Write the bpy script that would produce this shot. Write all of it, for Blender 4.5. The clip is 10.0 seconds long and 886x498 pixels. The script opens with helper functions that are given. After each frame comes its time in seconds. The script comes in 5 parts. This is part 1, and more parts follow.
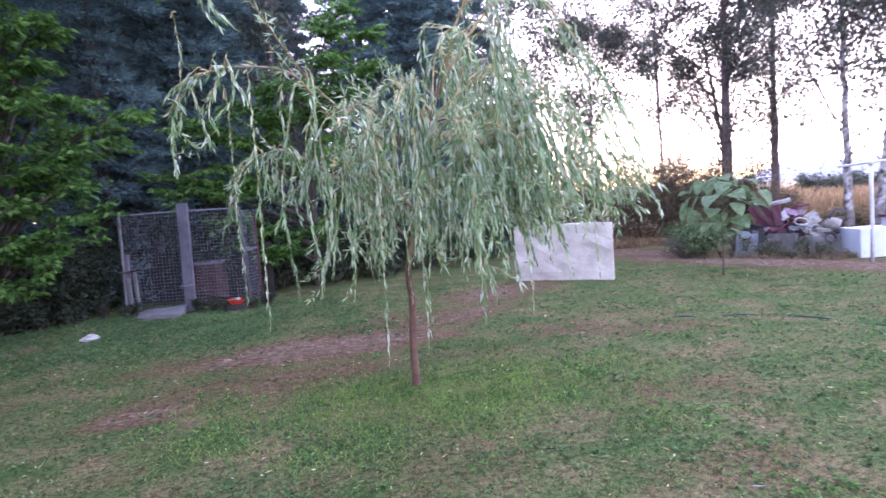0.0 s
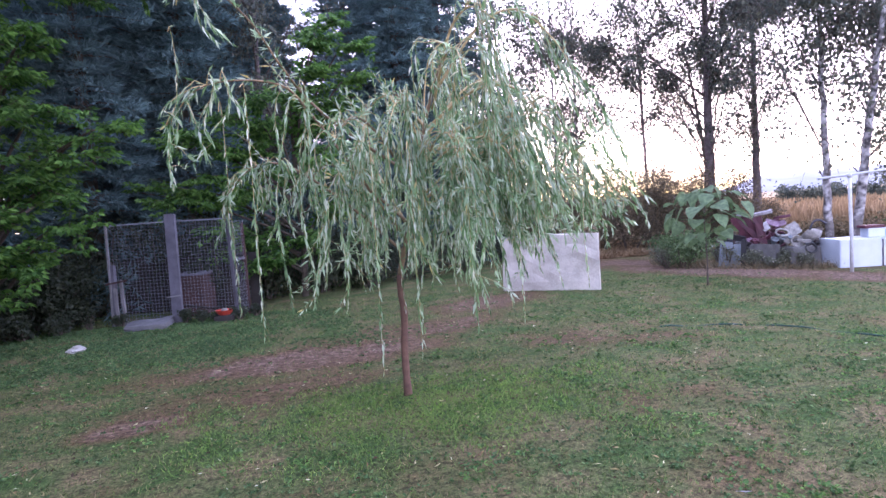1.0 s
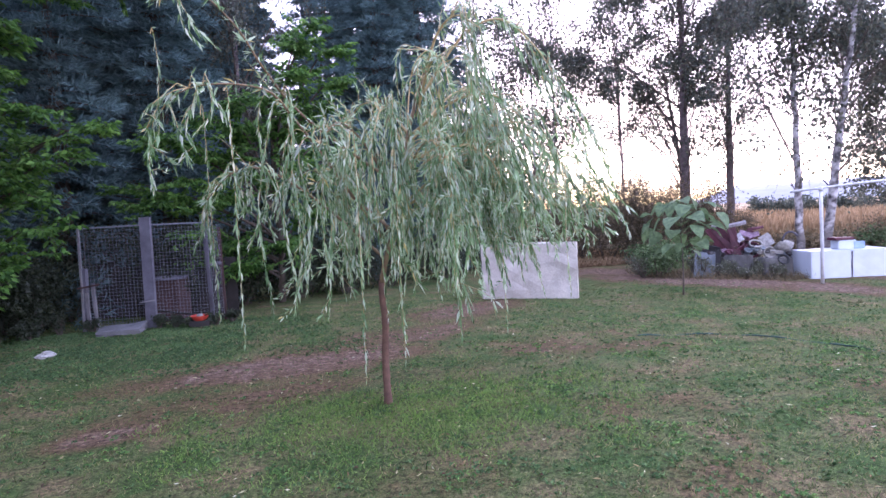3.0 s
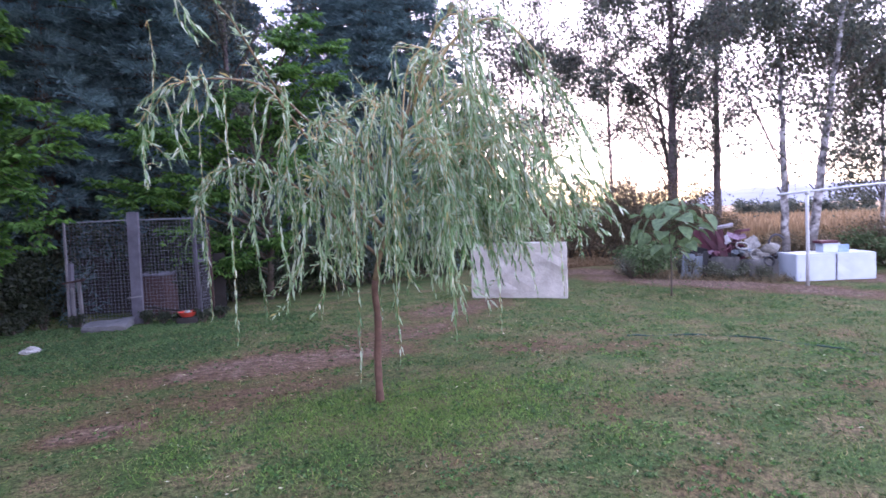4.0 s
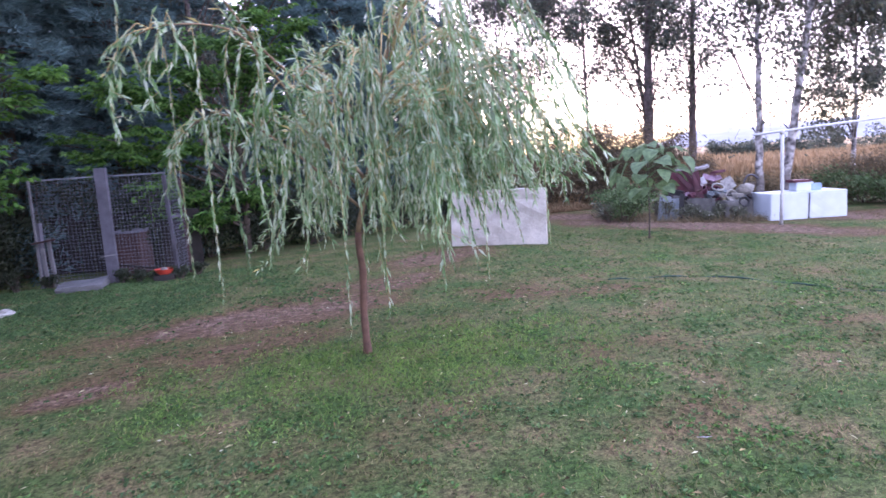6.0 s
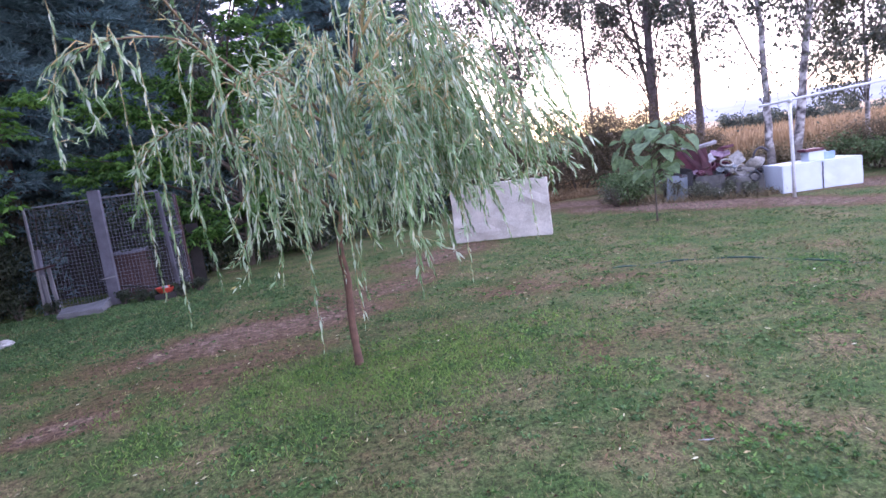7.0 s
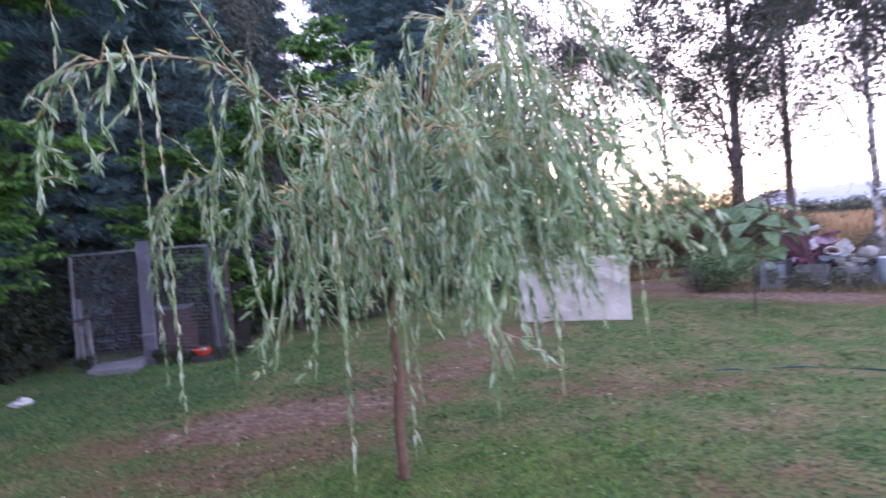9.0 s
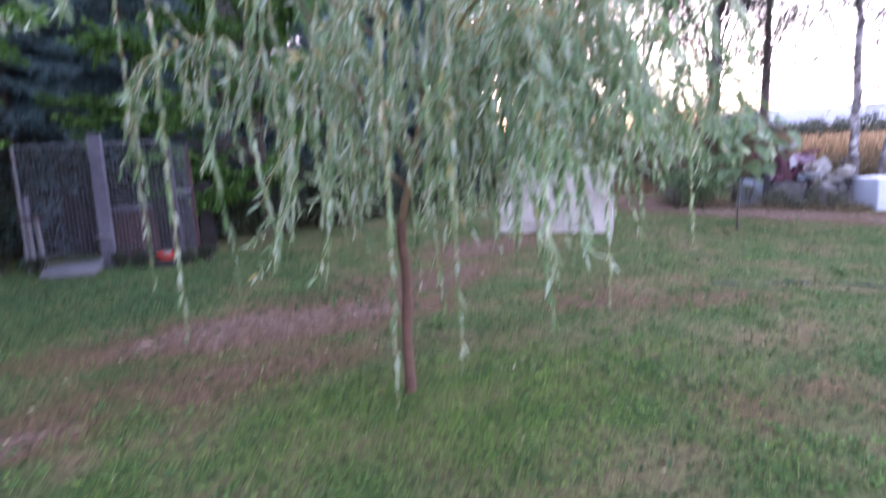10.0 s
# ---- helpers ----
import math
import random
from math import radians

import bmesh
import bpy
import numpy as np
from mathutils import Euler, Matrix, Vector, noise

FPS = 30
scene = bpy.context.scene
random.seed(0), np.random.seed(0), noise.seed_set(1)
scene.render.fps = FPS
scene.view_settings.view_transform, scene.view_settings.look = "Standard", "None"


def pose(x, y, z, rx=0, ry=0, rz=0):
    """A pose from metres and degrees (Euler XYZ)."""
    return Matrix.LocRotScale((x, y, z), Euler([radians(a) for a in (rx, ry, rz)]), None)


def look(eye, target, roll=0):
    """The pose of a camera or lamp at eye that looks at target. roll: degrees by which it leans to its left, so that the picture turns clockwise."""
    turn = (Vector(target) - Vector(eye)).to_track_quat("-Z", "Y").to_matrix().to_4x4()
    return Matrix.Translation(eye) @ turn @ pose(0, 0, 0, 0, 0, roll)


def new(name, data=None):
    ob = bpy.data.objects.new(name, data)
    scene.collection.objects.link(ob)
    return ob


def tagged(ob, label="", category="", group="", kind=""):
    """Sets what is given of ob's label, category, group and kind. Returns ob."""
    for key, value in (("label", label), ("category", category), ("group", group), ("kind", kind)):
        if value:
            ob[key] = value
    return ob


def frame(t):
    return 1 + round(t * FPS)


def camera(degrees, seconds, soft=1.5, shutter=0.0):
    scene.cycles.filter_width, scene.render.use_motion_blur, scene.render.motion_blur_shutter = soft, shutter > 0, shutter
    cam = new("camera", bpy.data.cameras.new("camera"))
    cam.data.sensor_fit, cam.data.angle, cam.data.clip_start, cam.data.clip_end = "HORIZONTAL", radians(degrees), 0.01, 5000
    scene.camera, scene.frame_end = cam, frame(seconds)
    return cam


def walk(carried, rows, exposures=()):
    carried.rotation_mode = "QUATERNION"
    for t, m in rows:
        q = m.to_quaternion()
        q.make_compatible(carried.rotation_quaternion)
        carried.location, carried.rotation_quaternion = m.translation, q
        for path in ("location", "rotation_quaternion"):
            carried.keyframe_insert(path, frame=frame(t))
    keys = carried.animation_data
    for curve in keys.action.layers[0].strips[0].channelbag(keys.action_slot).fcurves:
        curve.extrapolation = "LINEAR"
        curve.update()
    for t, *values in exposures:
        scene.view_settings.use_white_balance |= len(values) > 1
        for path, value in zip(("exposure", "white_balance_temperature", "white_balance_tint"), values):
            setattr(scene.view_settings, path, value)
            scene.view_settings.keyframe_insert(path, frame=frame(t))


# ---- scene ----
cam = camera(70.7, 10.0, shutter=0.7)
METRES, EYE, TILT, LEAN, TURN = 2.235, 1.5, 0.0, 0.0, -16.6
PATH = [
    (0, (0.659, 0.59, 1.514), (1.05, 2.546, 1.361), -3.9),
    (0.5, (0.615, 0.558, 1.525), (1.068, 2.5, 1.376), -3.6),
    (1, (0.599, 0.539, 1.53), (1.038, 2.486, 1.406), -3.8),
    (1.5, (0.6, 0.556, 1.528), (1.063, 2.498, 1.405), -3.6),
    (2, (0.592, 0.553, 1.539), (1.077, 2.49, 1.429), -3.7),
    (2.5, (0.588, 0.552, 1.538), (1.075, 2.489, 1.425), -3.6),
    (2.7, (0.577, 0.555, 1.539), (1.0743, 2.4891, 1.4298), -3.4),
    (3.8, (0.518, 0.575, 1.541), (1.0555, 2.4985, 1.4345), -2.3),
    (4, (0.507, 0.578, 1.542), (1.059, 2.497, 1.429), -2.3),
    (4.5, (0.498, 0.577, 1.55), (1.122, 2.467, 1.347), -2.9),
    (5, (0.463, 0.623, 1.544), (1.065, 2.51, 1.264), -3.9),
    (5.5, (0.429, 0.627, 1.552), (0.98, 2.529, 1.271), -4.6),
    (6, (0.458, 0.657, 1.549), (1.071, 2.539, 1.268), -3.7),
    (6.2, (0.502, 0.693, 1.55), (1.138, 2.567, 1.265), -4.9),
    (7.3, (0.833, 0.924, 1.547), (1.384, 2.825, 1.258), -8.7),
    (7.4, (0.852, 1.022, 1.48), (1.424, 2.919, 1.209), -8.6),
    (7.5, (0.884, 1.004, 1.487), (1.484, 2.89, 1.195), -7.0),
    (7.6, (0.869, 1.049, 1.492), (1.489, 2.926, 1.192), -5.4),
    (7.9, (0.883, 1.223, 1.529), (1.524, 3.09, 1.211), -2.3),
    (8, (0.898, 1.218, 1.559), (1.527, 3.097, 1.287), -1.8),
    (8.1, (0.868, 1.257, 1.573), (1.471, 3.152, 1.354), -1.0),
    (8.3, (0.863, 1.336, 1.56), (1.426, 3.245, 1.365), -1.4),
    (8.5, (0.88, 1.442, 1.506), (1.407, 3.364, 1.336), -1.3),
    (8.6, (0.873, 1.507, 1.519), (1.373, 3.439, 1.385), -1.9),
    (9, (0.917, 1.734, 1.55), (1.328, 3.69, 1.493), -4.7),
    (9.2, (0.918, 1.835, 1.536), (1.261, 3.805, 1.498), -5.7),
    (9.4, (0.883, 1.964, 1.528), (1.258, 3.928, 1.486), -4.7),
    (9.5, (0.83, 1.966, 1.479), (1.254, 3.92, 1.437), -3.4),
    (9.6, (0.815, 2.01, 1.538), (1.222, 3.963, 1.398), -3.8),
    (9.9, (0.711, 2.204, 1.468), (1.242, 4.113, 1.199), -3.3),
    (10, (0.658, 2.202, 1.464), (1.182, 4.101, 1.12), -2.8),
]
EXPOSURES = [(t, stops, 5420, 47) for t, stops in ((0.0, 4.75), (1.0, 4.55), (2.5, 4.5), (4.0, 4.45), (5.5, 4.58), (7.5, 4.52), (8.5, 4.45), (9.2, 4.46), (10.0, 4.6))]
walk(cam, [(t, look(eye, target, roll)) for t, eye, target, roll in PATH], EXPOSURES)

# ---- light ----
# The sun has just gone behind the hedge: a pale evening sky, warm towards the sun.
SUN_HEADING, SUN_HEIGHT = 29.0, 5.0
world = bpy.data.worlds.new("evening_sky")
scene.world = world
world.use_nodes = True
wn, wl = world.node_tree.nodes, world.node_tree.links
sky = wn.new("ShaderNodeTexSky")
sky.sky_type = "NISHITA"
sky.sun_disc = False
sky.sun_elevation = radians(SUN_HEIGHT)
sky.sun_rotation = radians(SUN_HEADING)
sky.dust_density = 1.0
sky.ozone_density = 1.0
# Thin high haze evens out the sky.
haze = wn.new("ShaderNodeGamma")
haze.inputs["Gamma"].default_value = 0.28
wl.new(sky.outputs[0], haze.inputs["Color"])
veil = wn.new("ShaderNodeHueSaturation")
veil.inputs["Saturation"].default_value = 1.3
wl.new(haze.outputs[0], veil.inputs["Color"])
wl.new(veil.outputs[0], wn["Background"].inputs[0])
wn["Background"].inputs[1].default_value = 0.15
sun_data = bpy.data.lights.new("sun", "SUN")
sun_data.energy, sun_data.angle, sun_data.color = 0.1, radians(12), (1.0, 0.86, 0.72)
sun = new("sun", sun_data)
sun_way = Vector((math.sin(radians(SUN_HEADING)), math.cos(radians(SUN_HEADING)), math.tan(radians(SUN_HEIGHT + 4))))
sun.matrix_world = look(sun_way * 50, (0, 0, 0))

# ---- materials ----
def material(name):
    m = bpy.data.materials.new(name)
    m.use_nodes = True
    n, l = m.node_tree.nodes, m.node_tree.links
    return m, n, l, n["Principled BSDF"]


def noise_node(n, l, scale, detail=4.0, coord="Object", rough=0.6):
    t = n.new("ShaderNodeTexCoord")
    x = n.new("ShaderNodeTexNoise")
    x.inputs["Scale"].default_value, x.inputs["Detail"].default_value, x.inputs["Roughness"].default_value = scale, detail, rough
    l.new(t.outputs[coord], x.inputs["Vector"])
    return x


def ramp_node(n, l, source, stops):
    r = n.new("ShaderNodeValToRGB")
    while len(r.color_ramp.elements) < len(stops):
        r.color_ramp.elements.new(0.5)
    for e, (p, c) in zip(r.color_ramp.elements, stops):
        e.position, e.color = p, (*c, 1)
    l.new(source, r.inputs[0])
    return r


def mix_node(n, l, factor, a, b, kind="MIX"):
    m = n.new("ShaderNodeMix")
    m.data_type, m.blend_type = "RGBA", kind
    for socket, value in ((m.inputs[0], factor), (m.inputs[6], a), (m.inputs[7], b)):
        if isinstance(value, (int, float)):
            socket.default_value = value
        elif isinstance(value, tuple):
            socket.default_value = (*value, 1)
        else:
            l.new(value, socket)
    return m.outputs[2]


def bump(n, l, b, source, strength, distance):
    x = n.new("ShaderNodeBump")
    x.inputs["Strength"].default_value, x.inputs["Distance"].default_value = strength, distance
    l.new(source, x.inputs["Height"])
    l.new(x.outputs[0], b.inputs["Normal"])


def surface(name, dark, light, scale=6.0, fine=60.0, rough=0.8, relief=0.3, depth=0.01, metal=0.0, grainy=0.75):
    """A matt surface with blotches, grain and relief."""
    m, n, l, b = material(name)
    big, small = noise_node(n, l, scale), noise_node(n, l, fine, 6.0)
    base = ramp_node(n, l, big.outputs[0], [(0.3, dark), (0.7, light)]).outputs[0]
    grain = ramp_node(n, l, small.outputs[0], [(0.25, (0.6, 0.6, 0.6)), (0.75, (1.0, 1.0, 1.0))]).outputs[0]
    l.new(mix_node(n, l, grainy, base, grain, "MULTIPLY"), b.inputs["Base Color"])
    b.inputs["Roughness"].default_value, b.inputs["Metallic"].default_value = rough, metal
    bump(n, l, b, small.outputs[0], relief, depth)
    return m


def foliage(name, stops, through_light=0.35, rough=0.55, gloss=0.35, patch=1.3, low=0.7):
    """Leaves: each one its own shade, a little light passes through."""
    m, n, l, b = material(name)
    g = n.new("ShaderNodeNewGeometry")
    c = ramp_node(n, l, g.outputs["Random Per Island"], stops).outputs[0]
    x = noise_node(n, l, patch, 2.0)
    tone = ramp_node(n, l, x.outputs[0], [(0.3, (low, low + 0.02, low)), (0.7, (1.14, 1.1, 1.02))]).outputs[0]
    c = mix_node(n, l, 1.0, c, tone, "MULTIPLY")
    l.new(c, b.inputs["Base Color"])
    b.inputs["Roughness"].default_value = rough
    b.inputs["Specular IOR Level"].default_value = gloss
    t, s = n.new("ShaderNodeBsdfTranslucent"), n.new("ShaderNodeMixShader")
    l.new(c, t.inputs[0])
    s.inputs[0].default_value = through_light
    l.new(b.outputs[0], s.inputs[1])
    l.new(t.outputs[0], s.inputs[2])
    l.new(s.outputs[0], n["Material Output"].inputs[0])
    return m


M_WILLOW = foliage("willow_leaf", [(0.0, (0.07, 0.14, 0.05)), (0.25, (0.18, 0.325, 0.13)), (0.60, (0.39, 0.545, 0.325)), (0.86, (0.60, 0.705, 0.55)), (0.965, (0.74, 0.80, 0.69)), (0.978, (0.62, 0.53, 0.22)), (1.0, (0.64, 0.52, 0.20))], 0.6, 0.36, 0.5, 2.6, 0.56)
M_TWIG = surface("yellow_twig_bark", (0.34, 0.24, 0.095), (0.53, 0.41, 0.185), 20, 200, 0.6, 0.1, 0.001)
M_WILLOW_BARK = surface("young_willow_bark", (0.085, 0.042, 0.028), (0.19, 0.10, 0.066), 14, 120, 0.85, 0.7, 0.006)
M_ARM = surface("young_limb_bark", (0.15, 0.095, 0.05), (0.28, 0.19, 0.10), 14, 120, 0.75, 0.4, 0.003)
M_BARK = surface("grey_brown_bark", (0.06, 0.045, 0.035), (0.14, 0.11, 0.085), 9, 70, 0.9, 0.9, 0.02)
M_MAPLE = foliage("maple_leaf", [(0.0, (0.03, 0.085, 0.018)), (0.5, (0.08, 0.195, 0.036)), (1.0, (0.175, 0.335, 0.068))], 0.5)
M_PINE = foliage("pine_needles", [(0.0, (0.085, 0.14, 0.152)), (0.6, (0.13, 0.208, 0.22)), (1.0, (0.175, 0.262, 0.272))], 0.3, 0.85, 0.1)
M_BIRCH_LEAF = foliage("birch_leaf", [(0.0, (0.055, 0.068, 0.058)), (0.6, (0.098, 0.115, 0.09)), (1.0, (0.165, 0.165, 0.11))], 0.45)
# Leaf colour kept near black to carry the deep shade under the trees.
M_SHADE_LEAF = foliage("shade_dark_leaf", [(0.0, (0.02, 0.03, 0.016)), (0.6, (0.034, 0.046, 0.025)), (1.0, (0.058, 0.068, 0.036))], 0.25)
M_HEDGE = foliage("brown_hedge_leaf", [(0.0, (0.075, 0.065, 0.042)), (0.6, (0.13, 0.105, 0.066)), (1.0, (0.22, 0.165, 0.10))], 0.4)
M_BIG_LEAF = foliage("broad_pale_leaf", [(0.0, (0.065, 0.12, 0.055)), (0.5, (0.135, 0.215, 0.105)), (1.0, (0.25, 0.345, 0.19))], 0.45, 0.5, 0.3, 14.0, 0.5)
M_WEED = foliage("weed_leaf", [(0.0, (0.05, 0.095, 0.034)), (0.6, (0.12, 0.185, 0.078)), (1.0, (0.20, 0.27, 0.13))], 0.3, 0.6, 0.3, 3.0, 0.6)
M_GREY_WEED = foliage("grey_green_weed", [(0.0, (0.06, 0.072, 0.045)), (0.7, (0.13, 0.14, 0.09)), (0.9, (0.19, 0.19, 0.14)), (1.0, (0.46, 0.45, 0.42))], 0.25, 0.7)
M_CLOVER = foliage("clover_leaf", [(0.0, (0.035, 0.075, 0.026)), (0.6, (0.075, 0.145, 0.048)), (1.0, (0.14, 0.225, 0.085))], 0.2, 0.8)
# Timber colour lowered to hold the shade inside the cage.
M_SHADE_WOOD = surface("shade_dark_timber", (0.012, 0.010, 0.009), (0.034, 0.027, 0.024), 5, 70, 0.9, 0.5, 0.005)
M_DRY = foliage("dry_grass", [(0.0, (0.19, 0.125, 0.068)), (0.6, (0.29, 0.195, 0.11)), (1.0, (0.40, 0.285, 0.17))], 0.3, 0.7)
M_ROUGH = foliage("rough_weed", [(0.0, (0.09, 0.075, 0.045)), (0.6, (0.19, 0.15, 0.085)), (1.0, (0.32, 0.24, 0.14))], 0.25, 0.7)
M_LUSH = foliage("lush_blade", [(0.0, (0.07, 0.15, 0.022)), (0.5, (0.15, 0.278, 0.046)), (1.0, (0.27, 0.395, 0.086))], 0.3, 0.7)
M_LAWN_WEED = foliage("lawn_weed_leaf", [(0.0, (0.035, 0.085, 0.024)), (0.6, (0.085, 0.185, 0.045)), (1.0, (0.20, 0.33, 0.085))], 0.25, 0.75)
M_GRASS = foliage("lawn_blade", [(0.0, (0.03, 0.06, 0.016)), (0.32, (0.088, 0.156, 0.041)), (0.64, (0.174, 0.262, 0.068)), (0.82, (0.265, 0.23, 0.105)), (1.0, (0.43, 0.345, 0.195))], 0.3, 0.75, 0.25, 3.0, 0.5)
M_FALLEN = foliage("fallen_leaf", [(0.0, (0.30, 0.22, 0.10)), (0.6, (0.46, 0.42, 0.24)), (1.0, (0.62, 0.60, 0.46))], 0.1)
M_SCRAP = foliage("brown_leaf_scrap", [(0.0, (0.05, 0.03, 0.018)), (0.6, (0.12, 0.07, 0.038)), (0.9, (0.24, 0.15, 0.075)), (1.0, (0.40, 0.29, 0.16))], 0.1, 0.8)
M_CONCRETE = surface("pale_concrete", (0.37, 0.335, 0.29), (0.64, 0.59, 0.52), 2.6, 45, 0.9, 0.25, 0.004)
M_STONE = surface("grey_stone", (0.06, 0.058, 0.056), (0.16, 0.152, 0.145), 5, 50, 0.9, 0.6, 0.01)
M_WHITE_STONE = surface("white_stone", (0.26, 0.25, 0.23), (0.50, 0.48, 0.45), 10, 60, 0.9, 0.6, 0.008)
M_BOARD = surface("weathered_grey_board", (0.085, 0.08, 0.098), (0.165, 0.156, 0.19), 4, 90, 0.85, 0.4, 0.004)
M_PALE_BOARD = surface("pale_board", (0.15, 0.143, 0.152), (0.26, 0.248, 0.255), 5, 90, 0.8, 0.3, 0.003)
M_DARK_POST = surface("dark_grey_timber", (0.045, 0.042, 0.05), (0.095, 0.09, 0.108), 4, 90, 0.85, 0.4, 0.004)
M_RED_BOARD = surface("red_brown_board", (0.036, 0.016, 0.014), (0.075, 0.034, 0.028), 5, 90, 0.8, 0.4, 0.004)
M_WIRE = surface("galvanised_wire", (0.20, 0.21, 0.25), (0.31, 0.325, 0.375), 30, 200, 0.5, 0.1, 0.001, 0.25)
M_RED = surface("red_plastic", (0.55, 0.05, 0.03), (0.70, 0.09, 0.05), 10, 100, 0.4, 0.05, 0.001)
M_WHITE_PAINT = surface("white_paint", (0.43, 0.47, 0.52), (0.53, 0.57, 0.62), 2.5, 60, 0.5, 0.03, 0.001, grainy=0.15)
M_WHITE_METAL = surface("white_painted_pipe", (0.45, 0.45, 0.46), (0.62, 0.62, 0.62), 10, 80, 0.45, 0.1, 0.001)
M_CERAMIC = surface("chipped_white_ceramic", (0.15, 0.14, 0.13), (0.44, 0.415, 0.38), 14, 80, 0.4, 0.1, 0.001)
M_DARK = surface("dark_rubber", (0.015, 0.015, 0.017), (0.035, 0.033, 0.035), 8, 80, 0.7, 0.2, 0.002)
M_BLUE = surface("pale_blue_plastic", (0.20, 0.30, 0.48), (0.32, 0.43, 0.60), 8, 80, 0.4, 0.05, 0.001)
M_MAUVE = surface("maroon_plastic", (0.065, 0.012, 0.026), (0.13, 0.03, 0.05), 8, 80, 0.5, 0.05, 0.001)
M_MAROON_BOARD = surface("dark_red_board", (0.036, 0.006, 0.012), (0.085, 0.017, 0.028), 6, 80, 0.7, 0.3, 0.003)
M_PINK_SHEET = surface("pale_pink_sheet", (0.10, 0.045, 0.078), (0.33, 0.215, 0.28), 16, 80, 0.5, 0.1, 0.002)
M_BLUE_GREY = surface("pale_blue_grey_sheet", (0.12, 0.145, 0.165), (0.21, 0.235, 0.255), 5, 80, 0.6, 0.1, 0.002)
M_PALE_SCRAP = surface("dirty_white_plastic", (0.18, 0.165, 0.18), (0.46, 0.43, 0.445), 16, 80, 0.5, 0.1, 0.001)
M_HOSE = surface("green_hose", (0.010, 0.04, 0.032), (0.02, 0.07, 0.052), 10, 90, 0.7, 0.05, 0.001)

# White bark with dark bands and scars, darker low down where the bark is old and cracked.
M_BIRCH_BARK, _n, _l, _b = material("birch_bark")
_t = _n.new("ShaderNodeTexCoord")
_s = _n.new("ShaderNodeMapping")
_s.inputs["Scale"].default_value = (7.0, 7.0, 7.5)
_l.new(_t.outputs["Object"], _s.inputs[0])
_x = _n.new("ShaderNodeTexNoise")
_x.inputs["Scale"].default_value, _x.inputs["Detail"].default_value = 1.0, 5.0
_l.new(_s.outputs[0], _x.inputs["Vector"])
_band = ramp_node(_n, _l, _x.outputs[0], [(0.36, (0.04, 0.035, 0.034)), (0.47, (0.20, 0.18, 0.175)), (0.56, (0.36, 0.335, 0.325)), (0.7, (0.50, 0.47, 0.46))])
# Old cracked bark low on the trunk, in ragged tongues.
_sep = _n.new("ShaderNodeSeparateXYZ")
_l.new(_t.outputs["Object"], _sep.inputs[0])
_big = noise_node(_n, _l, 2.2, 4.0)
_old = _n.new("ShaderNodeMath")
_old.operation = "MULTIPLY_ADD"
_l.new(_sep.outputs[2], _old.inputs[0])
_old.inputs[1].default_value = 0.10
_l.new(_big.outputs[0], _old.inputs[2])
_mask = ramp_node(_n, _l, _old.outputs[0], [(0.52, (1, 1, 1)), (0.62, (0, 0, 0))]).outputs[0]
_l.new(mix_node(_n, _l, _mask, _band.outputs[0], ramp_node(_n, _l, _x.outputs[0], [(0.35, (0.035, 0.03, 0.028)), (0.6, (0.15, 0.13, 0.12))]).outputs[0]), _b.inputs["Base Color"])
_b.inputs["Roughness"].default_value = 0.8
bump(_n, _l, _b, _x.outputs[0], 0.4, 0.01)

M_OLD_BARK = surface("dark_birch_bark", (0.06, 0.045, 0.045), (0.23, 0.18, 0.175), 5, 40, 0.9, 0.8, 0.02)

# The lawn's soil: worn earth, thatch and moss, by how bare the ground is.
M_GROUND, _n, _l, _b = material("lawn_soil")
_a = _n.new("ShaderNodeAttribute")
_a.attribute_name = "bare"
_f = _n.new("ShaderNodeAttribute")
_f.attribute_name = "field"
_n1, _n2, _n3 = noise_node(_n, _l, 1.7, 6.0), noise_node(_n, _l, 9.0, 6.0), noise_node(_n, _l, 70.0, 5.0)
_turf = ramp_node(_n, _l, _n1.outputs[0], [(0.40, (0.06, 0.105, 0.026)), (0.53, (0.115, 0.125, 0.045)), (0.66, (0.19, 0.14, 0.07))]).outputs[0]
_soil = ramp_node(_n, _l, _n2.outputs[0], [(0.3, (0.11, 0.068, 0.045)), (0.5, (0.185, 0.12, 0.084)), (0.7, (0.275, 0.19, 0.142))]).outputs[0]
_wob = _n.new("ShaderNodeMath")
_wob.operation = "MULTIPLY_ADD"
_l.new(_n2.outputs[0], _wob.inputs[0])
_wob.inputs[1].default_value, _wob.inputs[2].default_value = 0.6, -0.30
_sum = _n.new("ShaderNodeMath")
_sum.operation, _sum.use_clamp = "ADD", True
_l.new(_wob.outputs[0], _sum.inputs[0])
_l.new(_a.outputs["Fac"], _sum.inputs[1])
_thatch = ramp_node(_n, _l, _n2.outputs[0], [(0.3, (0.075, 0.043, 0.02)), (0.7, (0.185, 0.115, 0.055))]).outputs[0]
_half = ramp_node(_n, _l, _sum.outputs[0], [(0.12, (0, 0, 0)), (0.65, (1, 1, 1))]).outputs[0]
_full = ramp_node(_n, _l, _sum.outputs[0], [(0.5, (0, 0, 0)), (1.1, (1, 1, 1))]).outputs[0]
_mix = mix_node(_n, _l, _full, mix_node(_n, _l, _half, _turf, _thatch), _soil)
_hay = ramp_node(_n, _l, _n2.outputs[0], [(0.3, (0.30, 0.20, 0.10)), (0.7, (0.46, 0.33, 0.18))]).outputs[0]
_mix = mix_node(_n, _l, _f.outputs["Fac"], _mix, _hay)
